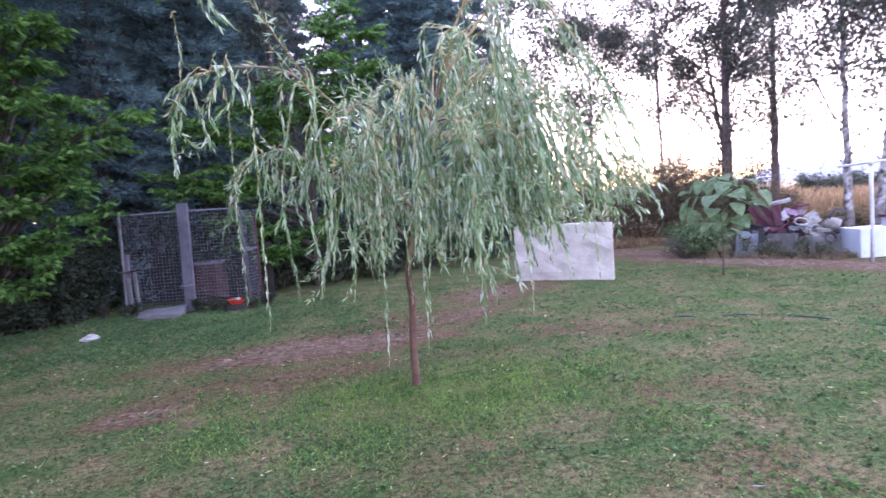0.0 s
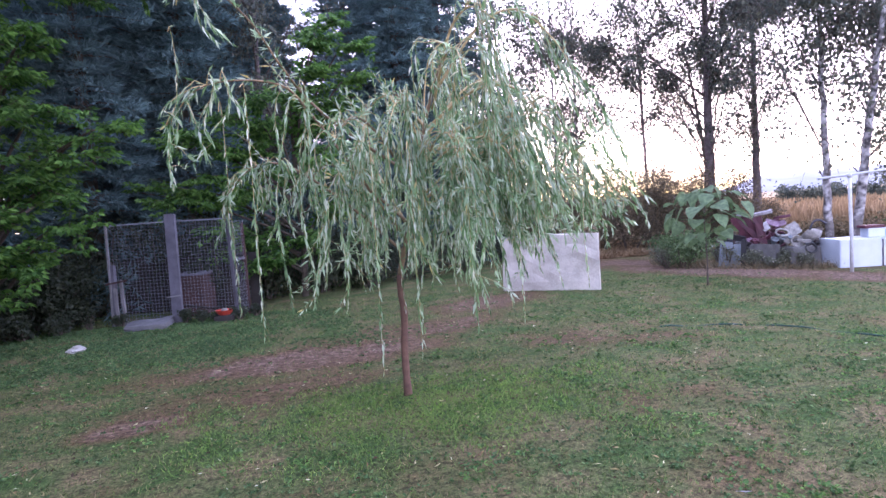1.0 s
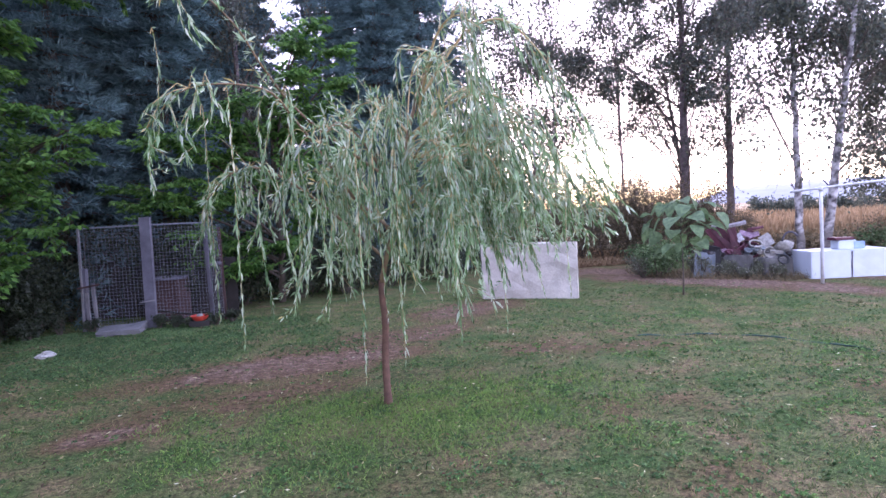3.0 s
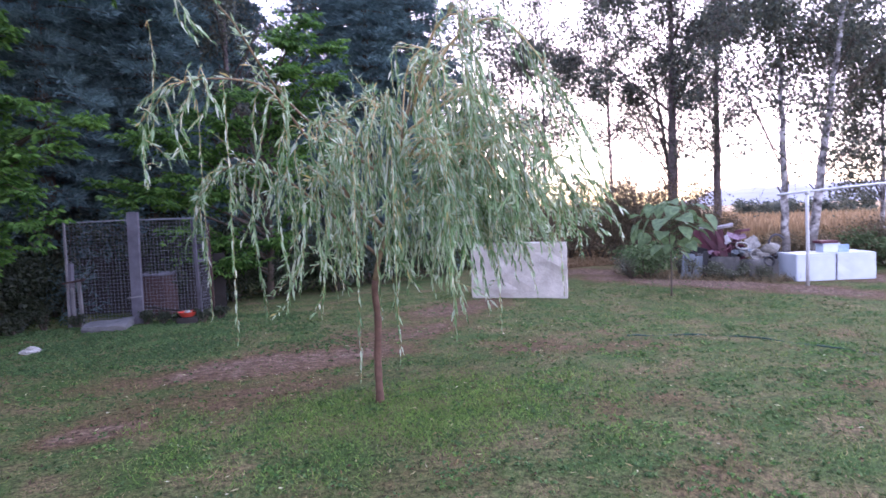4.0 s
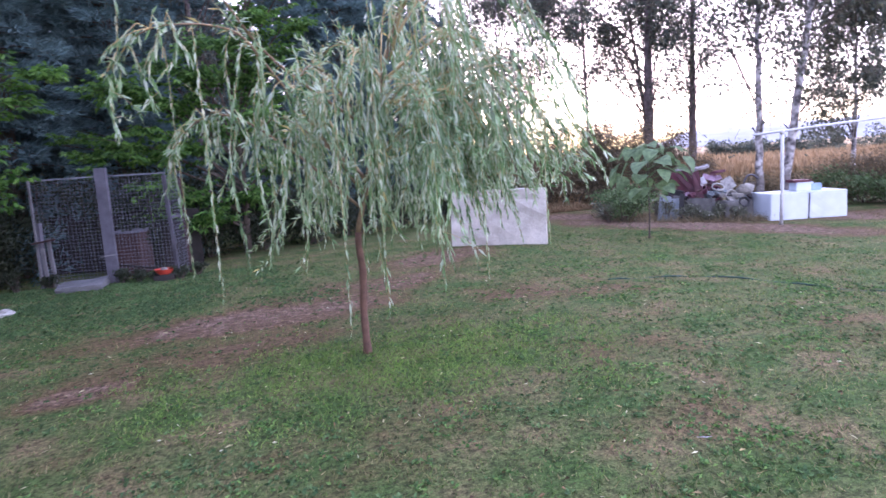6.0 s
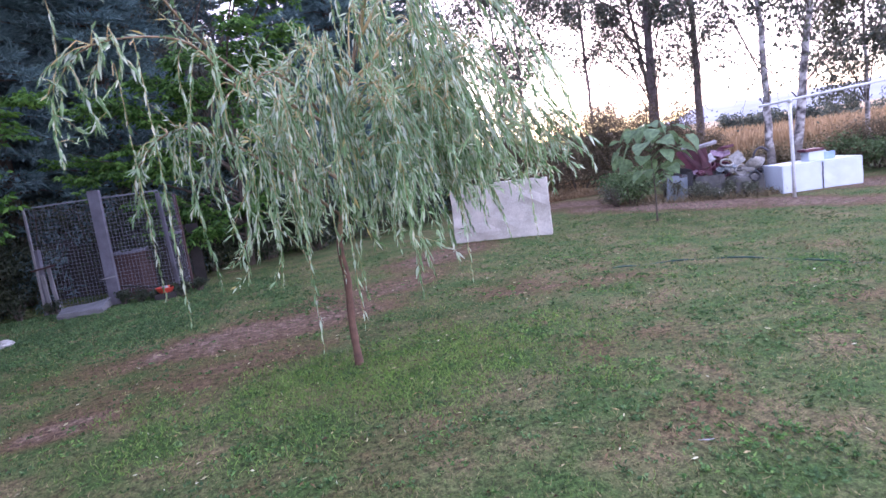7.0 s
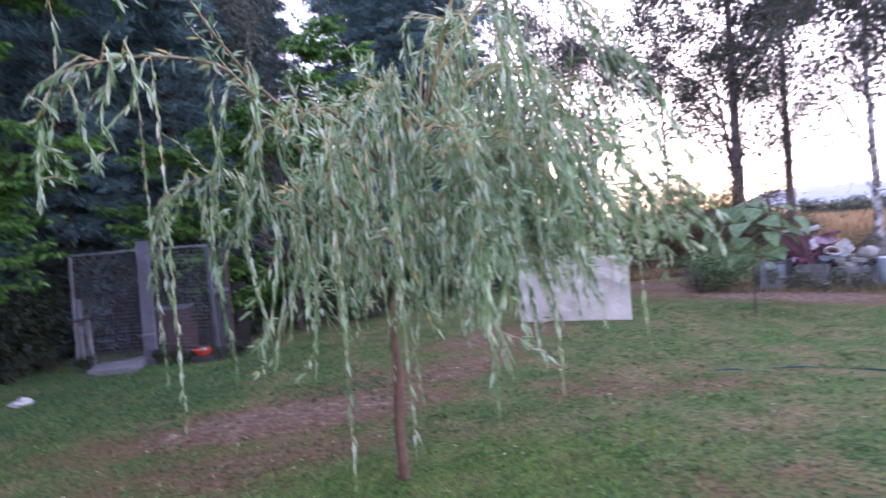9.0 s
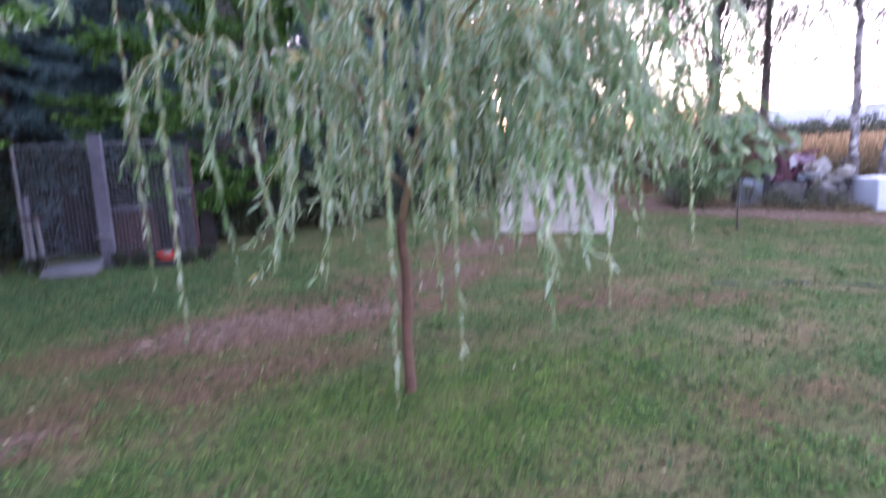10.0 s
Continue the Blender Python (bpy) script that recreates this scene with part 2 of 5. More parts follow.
_grain = ramp_node(_n, _l, _n3.outputs[0], [(0.32, (0.28, 0.28, 0.28)), (0.68, (1.3, 1.3, 1.3))]).outputs[0]
_n4 = noise_node(_n, _l, 22.0, 4.0)
_gap = ramp_node(_n, _l, _n4.outputs[0], [(0.38, (0.36, 0.36, 0.36)), (0.56, (1.2, 1.2, 1.2))]).outputs[0]
_mix = mix_node(_n, _l, 0.8, _mix, _gap, "MULTIPLY")
_l.new(mix_node(_n, _l, 0.85, _mix, _grain, "MULTIPLY"), _b.inputs["Base Color"])
_b.inputs["Roughness"].default_value = 0.95
_b.inputs["Specular IOR Level"].default_value = 0.15
bump(_n, _l, _b, _n3.outputs[0], 0.8, 0.02)

# Distance haze is put into the hill's pale blue base colour.
M_HILL, _n, _l, _b = material("hazed_far_hill")
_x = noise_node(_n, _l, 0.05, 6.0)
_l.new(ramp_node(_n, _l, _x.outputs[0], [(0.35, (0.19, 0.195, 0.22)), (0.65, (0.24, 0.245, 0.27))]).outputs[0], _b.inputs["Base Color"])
_b.inputs["Roughness"].default_value = 1.0


# ---- building helpers ----
def mesh_of(name, verts, faces, mat, smooth=False):
    """A mesh from arrays: faces is an (n, 3) or (n, 4) array, or a list of such."""
    verts = np.asarray(verts, np.float32)
    lists = faces if isinstance(faces, list) else [faces]
    lists = [np.asarray(f, np.int32) for f in lists if len(f)]
    me = bpy.data.meshes.new(name)
    me.vertices.add(len(verts))
    me.vertices.foreach_set("co", verts.ravel())
    loops = np.concatenate([f.ravel() for f in lists])
    sizes = np.concatenate([np.full(len(f), f.shape[1]) for f in lists])
    me.loops.add(len(loops))
    me.loops.foreach_set("vertex_index", loops)
    me.polygons.add(len(sizes))
    me.polygons.foreach_set("loop_start", np.r_[0, np.cumsum(sizes)[:-1]].astype(np.int32))
    me.polygons.foreach_set("use_smooth", np.full(len(sizes), smooth))
    me.update(calc_edges=True)
    me.materials.append(mat)
    return me


def part(name, me, mat, parent, label=""):
    """One mesh object under a thing or a part, from a mesh or a bmesh."""
    if isinstance(me, bmesh.types.BMesh):
        bm, me = me, bpy.data.meshes.new(name)
        bm.to_mesh(me)
        bm.free()
        me.materials.append(mat)
    ob = new(name, me)
    ob.parent = parent
    if label:
        ob["label"] = label
    return ob


def thing(name, x, y, z, label, category, group="", kind="", rz=0.0):
    ob = new(name)
    ob.matrix_basis = pose(x, y, z, 0, 0, rz)
    ob.empty_display_size = 0.1
    return tagged(ob, label, category, group, kind)


def join(*pieces):
    """Several (verts, list of faces) as one."""
    verts, faces, start = [], [], 0
    for v, fs in pieces:
        verts.append(np.asarray(v, float))
        faces += [np.asarray(f) + start for f in fs if len(f)]
        start += len(v)
    return np.concatenate(verts), faces


def tube(points, radii, sides=6, caps=True):
    """A tapering tube along points."""
    p = np.asarray(points, float)
    r = np.broadcast_to(np.asarray(radii, float), len(p))
    d = np.gradient(p, axis=0)
    d /= np.linalg.norm(d, axis=1)[:, None] + 1e-9
    ref = np.array([0.31, 0.17, 0.93]) if abs(d[:, 2].mean()) < 0.8 else np.array([0.95, 0.2, 0.1])
    a = np.cross(d, ref)
    a /= np.linalg.norm(a, axis=1)[:, None] + 1e-9
    b = np.cross(d, a)
    ang = np.arange(sides) * 2 * np.pi / sides
    ring = (a[:, None] * np.cos(ang)[None, :, None] + b[:, None] * np.sin(ang)[None, :, None]) * r[:, None, None] + p[:, None]
    v = ring.reshape(-1, 3)
    i, j = np.meshgrid(np.arange(len(p) - 1), np.arange(sides), indexing="ij")
    k = (j + 1) % sides
    q = np.stack([i * sides + j, i * sides + k, (i + 1) * sides + k, (i + 1) * sides + j], -1).reshape(-1, 4)
    faces = [q]
    if caps:
        n = len(v)
        v = np.vstack([v, p[:1], p[-1:]])
        s, e = np.arange(sides), (len(p) - 1) * sides + np.arange(sides)
        faces.append(np.stack([np.roll(s, -1), s, np.full(sides, n)], -1))
        faces.append(np.stack([e, np.roll(e, -1), np.full(sides, n + 1)], -1))
    return v, faces


def unit(v):
    return v / (np.linalg.norm(v, axis=-1, keepdims=True) + 1e-9)


def leaf_set(pos, way, length, width, rng, fold=0.25, droop=0.0, widest=0.42):
    """Many pointed leaves, each two folded triangles."""
    pos, way = np.asarray(pos, float), unit(np.asarray(way, float))
    n = len(pos)
    length, width = np.broadcast_to(length, n)[:, None], np.broadcast_to(width, n)[:, None]
    side = unit(np.cross(way, rng.normal(size=(n, 3))))
    up = np.cross(side, way)
    tip = pos + way * length - np.array([0, 0, 1.0]) * droop * length
    mid = pos + way * length * widest
    left = mid + side * width / 2 + up * width * fold
    right = mid - side * width / 2 + up * width * fold
    v = np.stack([pos, left, tip, right], 1).reshape(-1, 3)
    o = np.arange(n)[:, None] * 4
    return v, [np.concatenate([o + [0, 1, 2], o + [0, 2, 3]])]


def curve_points(keys, n):
    """A smooth line through key points."""
    k = np.asarray(keys, float)
    k = np.vstack([2 * k[0] - k[1], k, 2 * k[-1] - k[-2]])
    out = []
    for t in np.linspace(0, len(k) - 3, n):
        i = min(int(t), len(k) - 4)
        f = t - i
        p0, p1, p2, p3 = k[i : i + 4]
        out.append(0.5 * (2 * p1 + (p2 - p0) * f + (2 * p0 - 5 * p1 + 4 * p2 - p3) * f * f + (3 * p1 - p0 - 3 * p2 + p3) * f**3))
    return np.array(out)


def box(size, at=(0, 0, 0), turn=None, bevel=0.008, wear=0.0, rng=None, cuts=0):
    """A bmesh box with rounded, slightly worn edges; at is the middle of its base."""
    bm = bmesh.new()
    bmesh.ops.create_cube(bm, size=1.0)
    for v in bm.verts:
        v.co = Vector((v.co.x * size[0], v.co.y * size[1], (v.co.z + 0.5) * size[2]))
    if cuts:
        bmesh.ops.subdivide_edges(bm, edges=bm.edges[:], cuts=cuts, use_grid_fill=True)
    if wear and rng is not None:
        for v in bm.verts:
            v.co += Vector(rng.normal(size=3) * wear)
    sharp = [e for e in bm.edges if len(e.link_faces) == 2 and e.calc_face_angle(0) > 0.6]
    if bevel:
        bmesh.ops.bevel(bm, geom=sharp, offset=bevel, segments=2, affect="EDGES", clamp_overlap=True)
    m = Matrix.Translation(at) @ (turn if turn is not None else Matrix())
    bm.transform(m)
    return bm


def lathe(profile, sides=20, wobble=0.0, rng=None):
    """A turned shape from (radius, height) pairs."""
    bm = bmesh.new()
    rings = []
    for r, z in profile:
        ring = []
        for i in range(sides):
            a = 2 * math.pi * i / sides
            k = 1 + (rng.normal() * wobble if rng is not None else 0)
            ring.append(bm.verts.new((r * k * math.cos(a), r * k * math.sin(a), z)))
        rings.append(ring)
    for a, b in zip(rings, rings[1:]):
        for i in range(sides):
            f = bm.faces.new((a[i], a[(i + 1) % sides], b[(i + 1) % sides], b[i]))
            f.smooth = True
    bm.faces.new(rings[0][::-1])
    bm.faces.new(rings[-1])
    return bm


def rock(radius, squash, rng, rough=0.18):
    bm = bmesh.new()
    bmesh.ops.create_icosphere(bm, subdivisions=3, radius=1.0)
    off = Vector(rng.uniform(-50, 50, 3))
    for v in bm.verts:
        k = 1 + rough * noise.noise(v.co * 1.6 + off) * 1.6 + rough * 0.4 * noise.noise(v.co * 5 + off)
        v.co = Vector((v.co.x * k * radius * squash[0], v.co.y * k * radius * squash[1], v.co.z * k * radius * squash[2]))
    return bm


# ---- ground ----
# Worn and dry places: middle, half-lengths, turn in degrees, how bare.
BARE = [
    (0.5, 7.45, 1.5, 0.5, 5, 0.85), (1.9, 8.5, 1.6, 0.6, 20, 0.6), (3.5, 10.2, 1.3, 0.55, 30, 0.75), (-0.75, 5.75, 0.45, 0.22, 10, 0.7),
    (0.1, 6.4, 1.1, 0.5, 15, 0.46), (0.9, 6.5, 0.8, 0.35, 10, 0.4), (3.3, 4.78, 0.5, 0.34, -10, 0.45), (2.58, 3.52, 0.55, 0.32, 0, 0.3), (4.1, 6.9, 1.2, 0.5, -20, 0.4),
    (9.0, 12.6, 3.6, 0.75, -54, 1.0), (12.6, 9.0, 2.2, 0.8, -30, 0.9), (1.1, 3.6, 0.4, 0.2, 10, 0.25), (1.3, 2.75, 0.35, 0.2, 0, 0.2), (8.6, 10.7, 3.3, 0.62, -65, 1.0), (0.45, 6.3, 0.85, 0.45, 25, 0.55),
    (-0.6, 4.4, 0.5, 0.3, 0, 0.12), (5.2, 4.2, 0.6, 0.4, 20, 0.4), (-1.8, 7.2, 0.6, 0.35, 10, 0.25),
]


def bare_at(x, y):
    x, y = np.asarray(x, float), np.asarray(y, float)
    out = np.zeros_like(x)
    for cx, cy, a, b, turn, w in BARE:
        c, s = math.cos(radians(turn)), math.sin(radians(turn))
        u, v = ((x - cx) * c + (y - cy) * s) / a, ((y - cy) * c - (x - cx) * s) / b
        out = np.maximum(out, w * np.clip(1.6 - np.hypot(u, v), 0, 1))
    return out


def noise_at(x, y, scale, seed=0.0):
    return np.array([noise.noise(Vector((a * scale, b * scale, seed))) for a, b in zip(np.ravel(x), np.ravel(y))]).reshape(np.shape(x))


def lawn_shade_at(x, y):
    """Where tree shade is imitated by greener lawn and dark clover: near the cage and the maple."""
    return np.clip(1.7 - np.hypot((np.asarray(x) + 2.0) / 2.4, (np.asarray(y) - 10.3) / 1.9), 0, 1)


def worn_at(x, y):
    """How bare the ground is, with ragged edges and small dry spots; less in the imitated shade."""
    return np.clip(bare_at(x, y) - 0.3 * lawn_shade_at(x, y) + 0.4 * noise_at(x, y, 1.1, 9.0) + 0.28 * noise_at(x, y, 3.2, 2.0) + 0.12 * noise_at(x, y, 9.0, 6.0), 0, 1)


def height_at(x, y):
    """Low swells and bumps of the lawn."""
    return 0.012 * noise_at(x, y, 0.8, 3.0) + 0.006 * noise_at(x, y, 4.0, 5.0)


def spread(near, step, far, grow):
    """Coordinates that are close together near the middle and run out to the horizon."""
    out, d = list(np.arange(near[0], near[1] + step / 2, step)), step
    while out[-1] < far:
        d *= grow
        out.append(out[-1] + d)
        out.insert(0, out[0] - d)
    return np.array(out)


gx, gy = spread((-5, 13), 0.12, 2500, 1.22), spread((0, 15), 0.12, 2500, 1.22)
GX, GY = np.meshgrid(gx, gy)
inner = (np.abs(GX - 4) < 14) & (np.abs(GY - 7) < 12)
GZ = np.zeros_like(GX)
GZ[inner] = height_at(GX[inner], GY[inner])
GB = bare_at(GX, GY)
GB[inner] = worn_at(GX[inner], GY[inner])
# The hayfield lies beyond the hedge line.
GF = np.clip(((GX - 14.5) * 0.76 + (GY - 15) * 0.65 - 3.0) / 2.0, 0, 1)
GF = np.maximum(GF, 0.55 * np.clip(1.5 - np.hypot((GX - 9.4) / 2.4, (GY - 17.3) / 2.2), 0, 1))
cols = len(gx)
i, j = np.meshgrid(np.arange(len(gy) - 1), np.arange(cols - 1), indexing="ij")
quads = np.stack([i * cols + j, i * cols + j + 1, (i + 1) * cols + j + 1, (i + 1) * cols + j], -1).reshape(-1, 4)
me = mesh_of("ground", np.stack([GX, GY, GZ], -1).reshape(-1, 3), quads, M_GROUND, True)
for key, values in (("bare", GB), ("field", GF)):
    me.attributes.new(key, "FLOAT", "POINT").data.foreach_set("value", values.ravel().astype(np.float32))
tagged(new("ground", me), "mown lawn with worn earth and dry patches", "ground", kind="structure")

rng = np.random.default_rng(11)


def scatter(n, x0, x1, y0, y1, power):
    """Places on the lawn, more of them near y0."""
    k = ((rng.uniform(0, 1, n) + 0.1) ** power - 0.1 ** power) / (1.1 ** power - 0.1 ** power)
    return rng.uniform(x0, x1, n), y0 + (y1 - y0) * k


def blade_field(name, n, area, power, tall, wide, mat, label, keep):
    x, y = scatter(n, *area, power)
    ok = rng.uniform(0, 1, n) < keep(x, y)
    x, y = x[ok], y[ok]
    z = height_at(x, y)
    way = np.stack([rng.normal(0, 0.95, len(x)), rng.normal(0, 0.95, len(x)), np.ones(len(x))], -1)
    h = tall * rng.uniform(0.5, 1.35, len(x))
    side = unit(np.cross(way, rng.normal(size=(len(x), 3)))) * (wide * rng.uniform(0.6, 1.3, len(x)))[:, None]
    p = np.stack([x, y, z - 0.004], -1)
    v = np.stack([p - side, p + side, p + unit(way) * h[:, None]], 1).reshape(-1, 3)
    me = mesh_of(name, v, np.arange(len(v)).reshape(-1, 3), mat)
    return tagged(new(name, me), label, "grass", kind="stuff")


def turf(x, y):
    clump = 0.62 + 0.6 * noise_at(x, y, 1.7, 21.0) + 0.8 * noise_at(x, y, 7.0, 4.0) + 0.7 * noise_at(x, y, 19.0, 8.0)
    return np.clip(clump, 0.04, 1) * np.clip(1.05 - 1.15 * worn_at(x, y), 0.2, 1)


blade_field("lawn_grass", 300000, (-4.5, 8.5, 2.6, 12.5), 1.4, 0.031, 0.0030, M_GRASS, "short mown green lawn grass with dry blades", turf)
blade_field("lawn_grass", 130000, (-4.5, 8.5, -3.0, 2.7), 1.0, 0.036, 0.0026, M_GRASS, "short mown green lawn grass with dry blades", turf)
blade_field("lawn_grass", 30000, (8.4, 13.0, 2.6, 9.8), 1.0, 0.036, 0.0034, M_GRASS, "short mown green lawn grass with dry blades", turf)
blade_field("grass_tufts", 110000, (-4.5, 8.5, 2.6, 12.5), 1.4, 0.056, 0.0034, M_GRASS, "longer tufts of grass left by the mower", lambda x, y: np.clip(2.6 * noise_at(x, y, 2.3, 51.0) + 2.6 * noise_at(x, y, 7.5, 53.0) - 0.55, 0, 1) * np.clip(1 - 1.3 * bare_at(x, y), 0, 1))

blade_field("lush_grass", 46000, (-0.6, 3.6, 3.9, 6.6), 1.0, 0.045, 0.0028, M_LUSH, "bright green grass round the willow's foot", lambda x, y: np.clip(1.25 - np.hypot((x - 1.5) / 1.7, (y - 5.3) / 0.95) + 0.5 * noise_at(x, y, 2.0, 71.0), 0, 1))
blade_field("rough_grass", 9000, (8.2, 10.4, 10.0, 13.2), 1.0, 0.20, 0.006, M_ROUGH, "uncut rough grass along the low wall", lambda x, y: np.clip(1.6 - 2.2 * np.abs((x - 9.35) * 0.8 + (y - 11.3) * 0.6 - 0.05), 0, 1))

# Rosettes of clover and plantain between the blades.
x, y = scatter(15000, -4.5, 9, 2.6, 12, 1.4)
# Extra dark clover stands in for tree shade on the lawn by the cage.
x2, y2 = scatter(16000, -4.8, 1.6, 7.6, 11.4, 1.0)
x, y = np.r_[x, x2], np.r_[y, y2]
ok = rng.uniform(0, 1, len(x)) < np.clip(np.r_[np.full(15000, 0.30), lawn_shade_at(x2, y2) * 0.9 - 0.1] + 0.8 * noise_at(x, y, 0.9, 33.0) + 0.5 * noise_at(x, y, 3.1, 35.0), 0.03, 1) * np.clip(1.1 - bare_at(x, y), 0.05, 1)
x, y = x[ok], y[ok]
px, py = np.repeat(x, 6) + rng.normal(0, 0.012, 6 * len(x)), np.repeat(y, 6) + rng.normal(0, 0.012, 6 * len(x))
ang = rng.uniform(0, 2 * np.pi, len(px))
way = np.stack([np.cos(ang), np.sin(ang), rng.uniform(0.2, 0.9, len(px))], -1)
pz = np.repeat(height_at(x, y), 6) + 0.004
v, f = leaf_set(np.stack([px, py, pz], -1), way, rng.uniform(0.014, 0.036, len(px)), rng.uniform(0.010, 0.022, len(px)), rng)
tagged(new("clover", mesh_of("clover", v, f, M_CLOVER)), "low clover and plantain leaves in the lawn, thicker where shade is imitated", "weeds", kind="stuff")

# Larger broad-leaved weeds in loose clusters.
x, y = scatter(16000, -3, 6.5, 2.6, 8.5, 1.4)
ok = rng.uniform(0, 1, len(x)) < np.clip(1.9 * noise_at(x, y, 1.2, 91.0) + 1.6 * noise_at(x, y, 5.0, 93.0) - 0.35, 0, 0.45) * np.clip(1.1 - 1.4 * bare_at(x, y), 0, 1)
x, y = x[ok], y[ok]
px, py = np.repeat(x, 7) + rng.normal(0, 0.014, 7 * len(x)), np.repeat(y, 7) + rng.normal(0, 0.014, 7 * len(x))
ang = rng.uniform(0, 2 * np.pi, len(px))
way = np.stack([np.cos(ang), np.sin(ang), rng.uniform(0.3, 1.1, len(px))], -1)
v, f = leaf_set(np.stack([px, py, np.repeat(height_at(x, y), 7) + 0.008], -1), way, rng.uniform(0.018, 0.042, len(px)), rng.uniform(0.010, 0.018, len(px)), rng, 0.2, 0.2)
tagged(new("lawn_weeds", mesh_of("lawn_weeds", v, f, M_LAWN_WEED)), "broad-leaved green weeds in loose clusters on the lawn", "weeds", kind="stuff")

# Pale leaves that fell from the willow.
n = 330
a, r = rng.uniform(0, 2 * np.pi, n), 3.6 * rng.uniform(0, 1, n) ** 0.6
x, y = np.clip(1.4 + r * np.cos(a) * 1.2, -4, 8), np.clip(5.8 + r * np.sin(a), 2.7, 12)
x, y = np.r_[x, rng.uniform(2.6, 9.0, 70)], np.r_[y, rng.uniform(5.0, 11.0, 70)]
n = len(x)
ang = rng.uniform(0, 2 * np.pi, n)
v, f = leaf_set(np.stack([x, y, height_at(x, y) + 0.025], -1), np.stack([np.cos(ang), np.sin(ang), rng.normal(0, 0.15, n)], -1), rng.uniform(0.022, 0.055, n), rng.uniform(0.006, 0.012, n), rng)
tagged(new("fallen_leaves", mesh_of("fallen_leaves", v, f, M_FALLEN)), "pale dry willow leaves lying on the lawn", "leaves", kind="stuff")

# Brown leaf scraps and bits of thatch, lying in loose drifts.
n = 5200
x, y = scatter(n, -1.5, 7.0, 2.7, 8.2, 1.4)
ok = rng.uniform(0, 1, n) < np.clip(0.12 + 1.5 * noise_at(x, y, 1.5, 111.0) + 0.9 * noise_at(x, y, 6.0, 113.0), 0.02, 0.8)
x, y = x[ok], y[ok]
ang = rng.uniform(0, 2 * np.pi, len(x))
v, f = leaf_set(np.stack([x, y, height_at(x, y) + rng.uniform(0.012, 0.03, len(x))], -1), np.stack([np.cos(ang), np.sin(ang), rng.normal(0, 0.3, len(x))], -1), rng.uniform(0.014, 0.045, len(x)), rng.uniform(0.006, 0.018, len(x)), rng, 0.4, 0.2)
tagged(new("leaf_scraps", mesh_of("leaf_scraps", v, f, M_SCRAP)), "brown dry leaf scraps lying in the lawn", "leaves", kind="stuff")

# ---- distance: hayfield, hill ----
n = 26000
d, h = 20 + 45 * rng.uniform(0, 1, n) ** 1.6, np.radians(rng.uniform(30, 66, n))
x, y = 0.6 + d * np.sin(h), 0.6 + d * np.cos(h)
ok = (x - 14.5) * 0.76 + (y - 15) * 0.65 > 3.2 + 0.8 * noise_at(x, y, 0.4, 1.0)
x, y = x[ok], y[ok]
n = len(x)
way = np.stack([rng.normal(0, 0.16, n), rng.normal(0, 0.16, n), np.ones(n)], -1)
tall = rng.uniform(0.5, 1.0, n)
v, f = leaf_set(np.stack([x, y, np.zeros(n)], -1), way, tall, rng.uniform(0.03, 0.08, n), rng, 0.2, 0.05, 0.75)
tagged(new("hayfield", mesh_of("hayfield", v, f, M_DRY)), "tall golden dry grass of the field behind the birches", "dry grass", kind="stuff")

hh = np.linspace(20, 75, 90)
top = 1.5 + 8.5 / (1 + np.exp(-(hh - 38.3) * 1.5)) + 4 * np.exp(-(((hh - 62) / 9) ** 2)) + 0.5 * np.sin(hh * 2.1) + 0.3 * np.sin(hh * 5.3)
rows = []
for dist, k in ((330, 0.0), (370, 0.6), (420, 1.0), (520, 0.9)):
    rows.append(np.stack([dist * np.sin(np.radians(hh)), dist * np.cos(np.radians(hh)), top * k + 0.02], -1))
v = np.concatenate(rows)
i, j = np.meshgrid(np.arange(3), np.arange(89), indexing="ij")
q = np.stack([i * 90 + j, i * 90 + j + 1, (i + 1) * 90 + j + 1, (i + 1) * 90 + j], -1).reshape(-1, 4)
tagged(new("backdrop_hill", mesh_of("backdrop_hill", v, q, M_HILL, True)), "wooded hill on the horizon, haze in its pale blue colour", "hill", kind="structure")


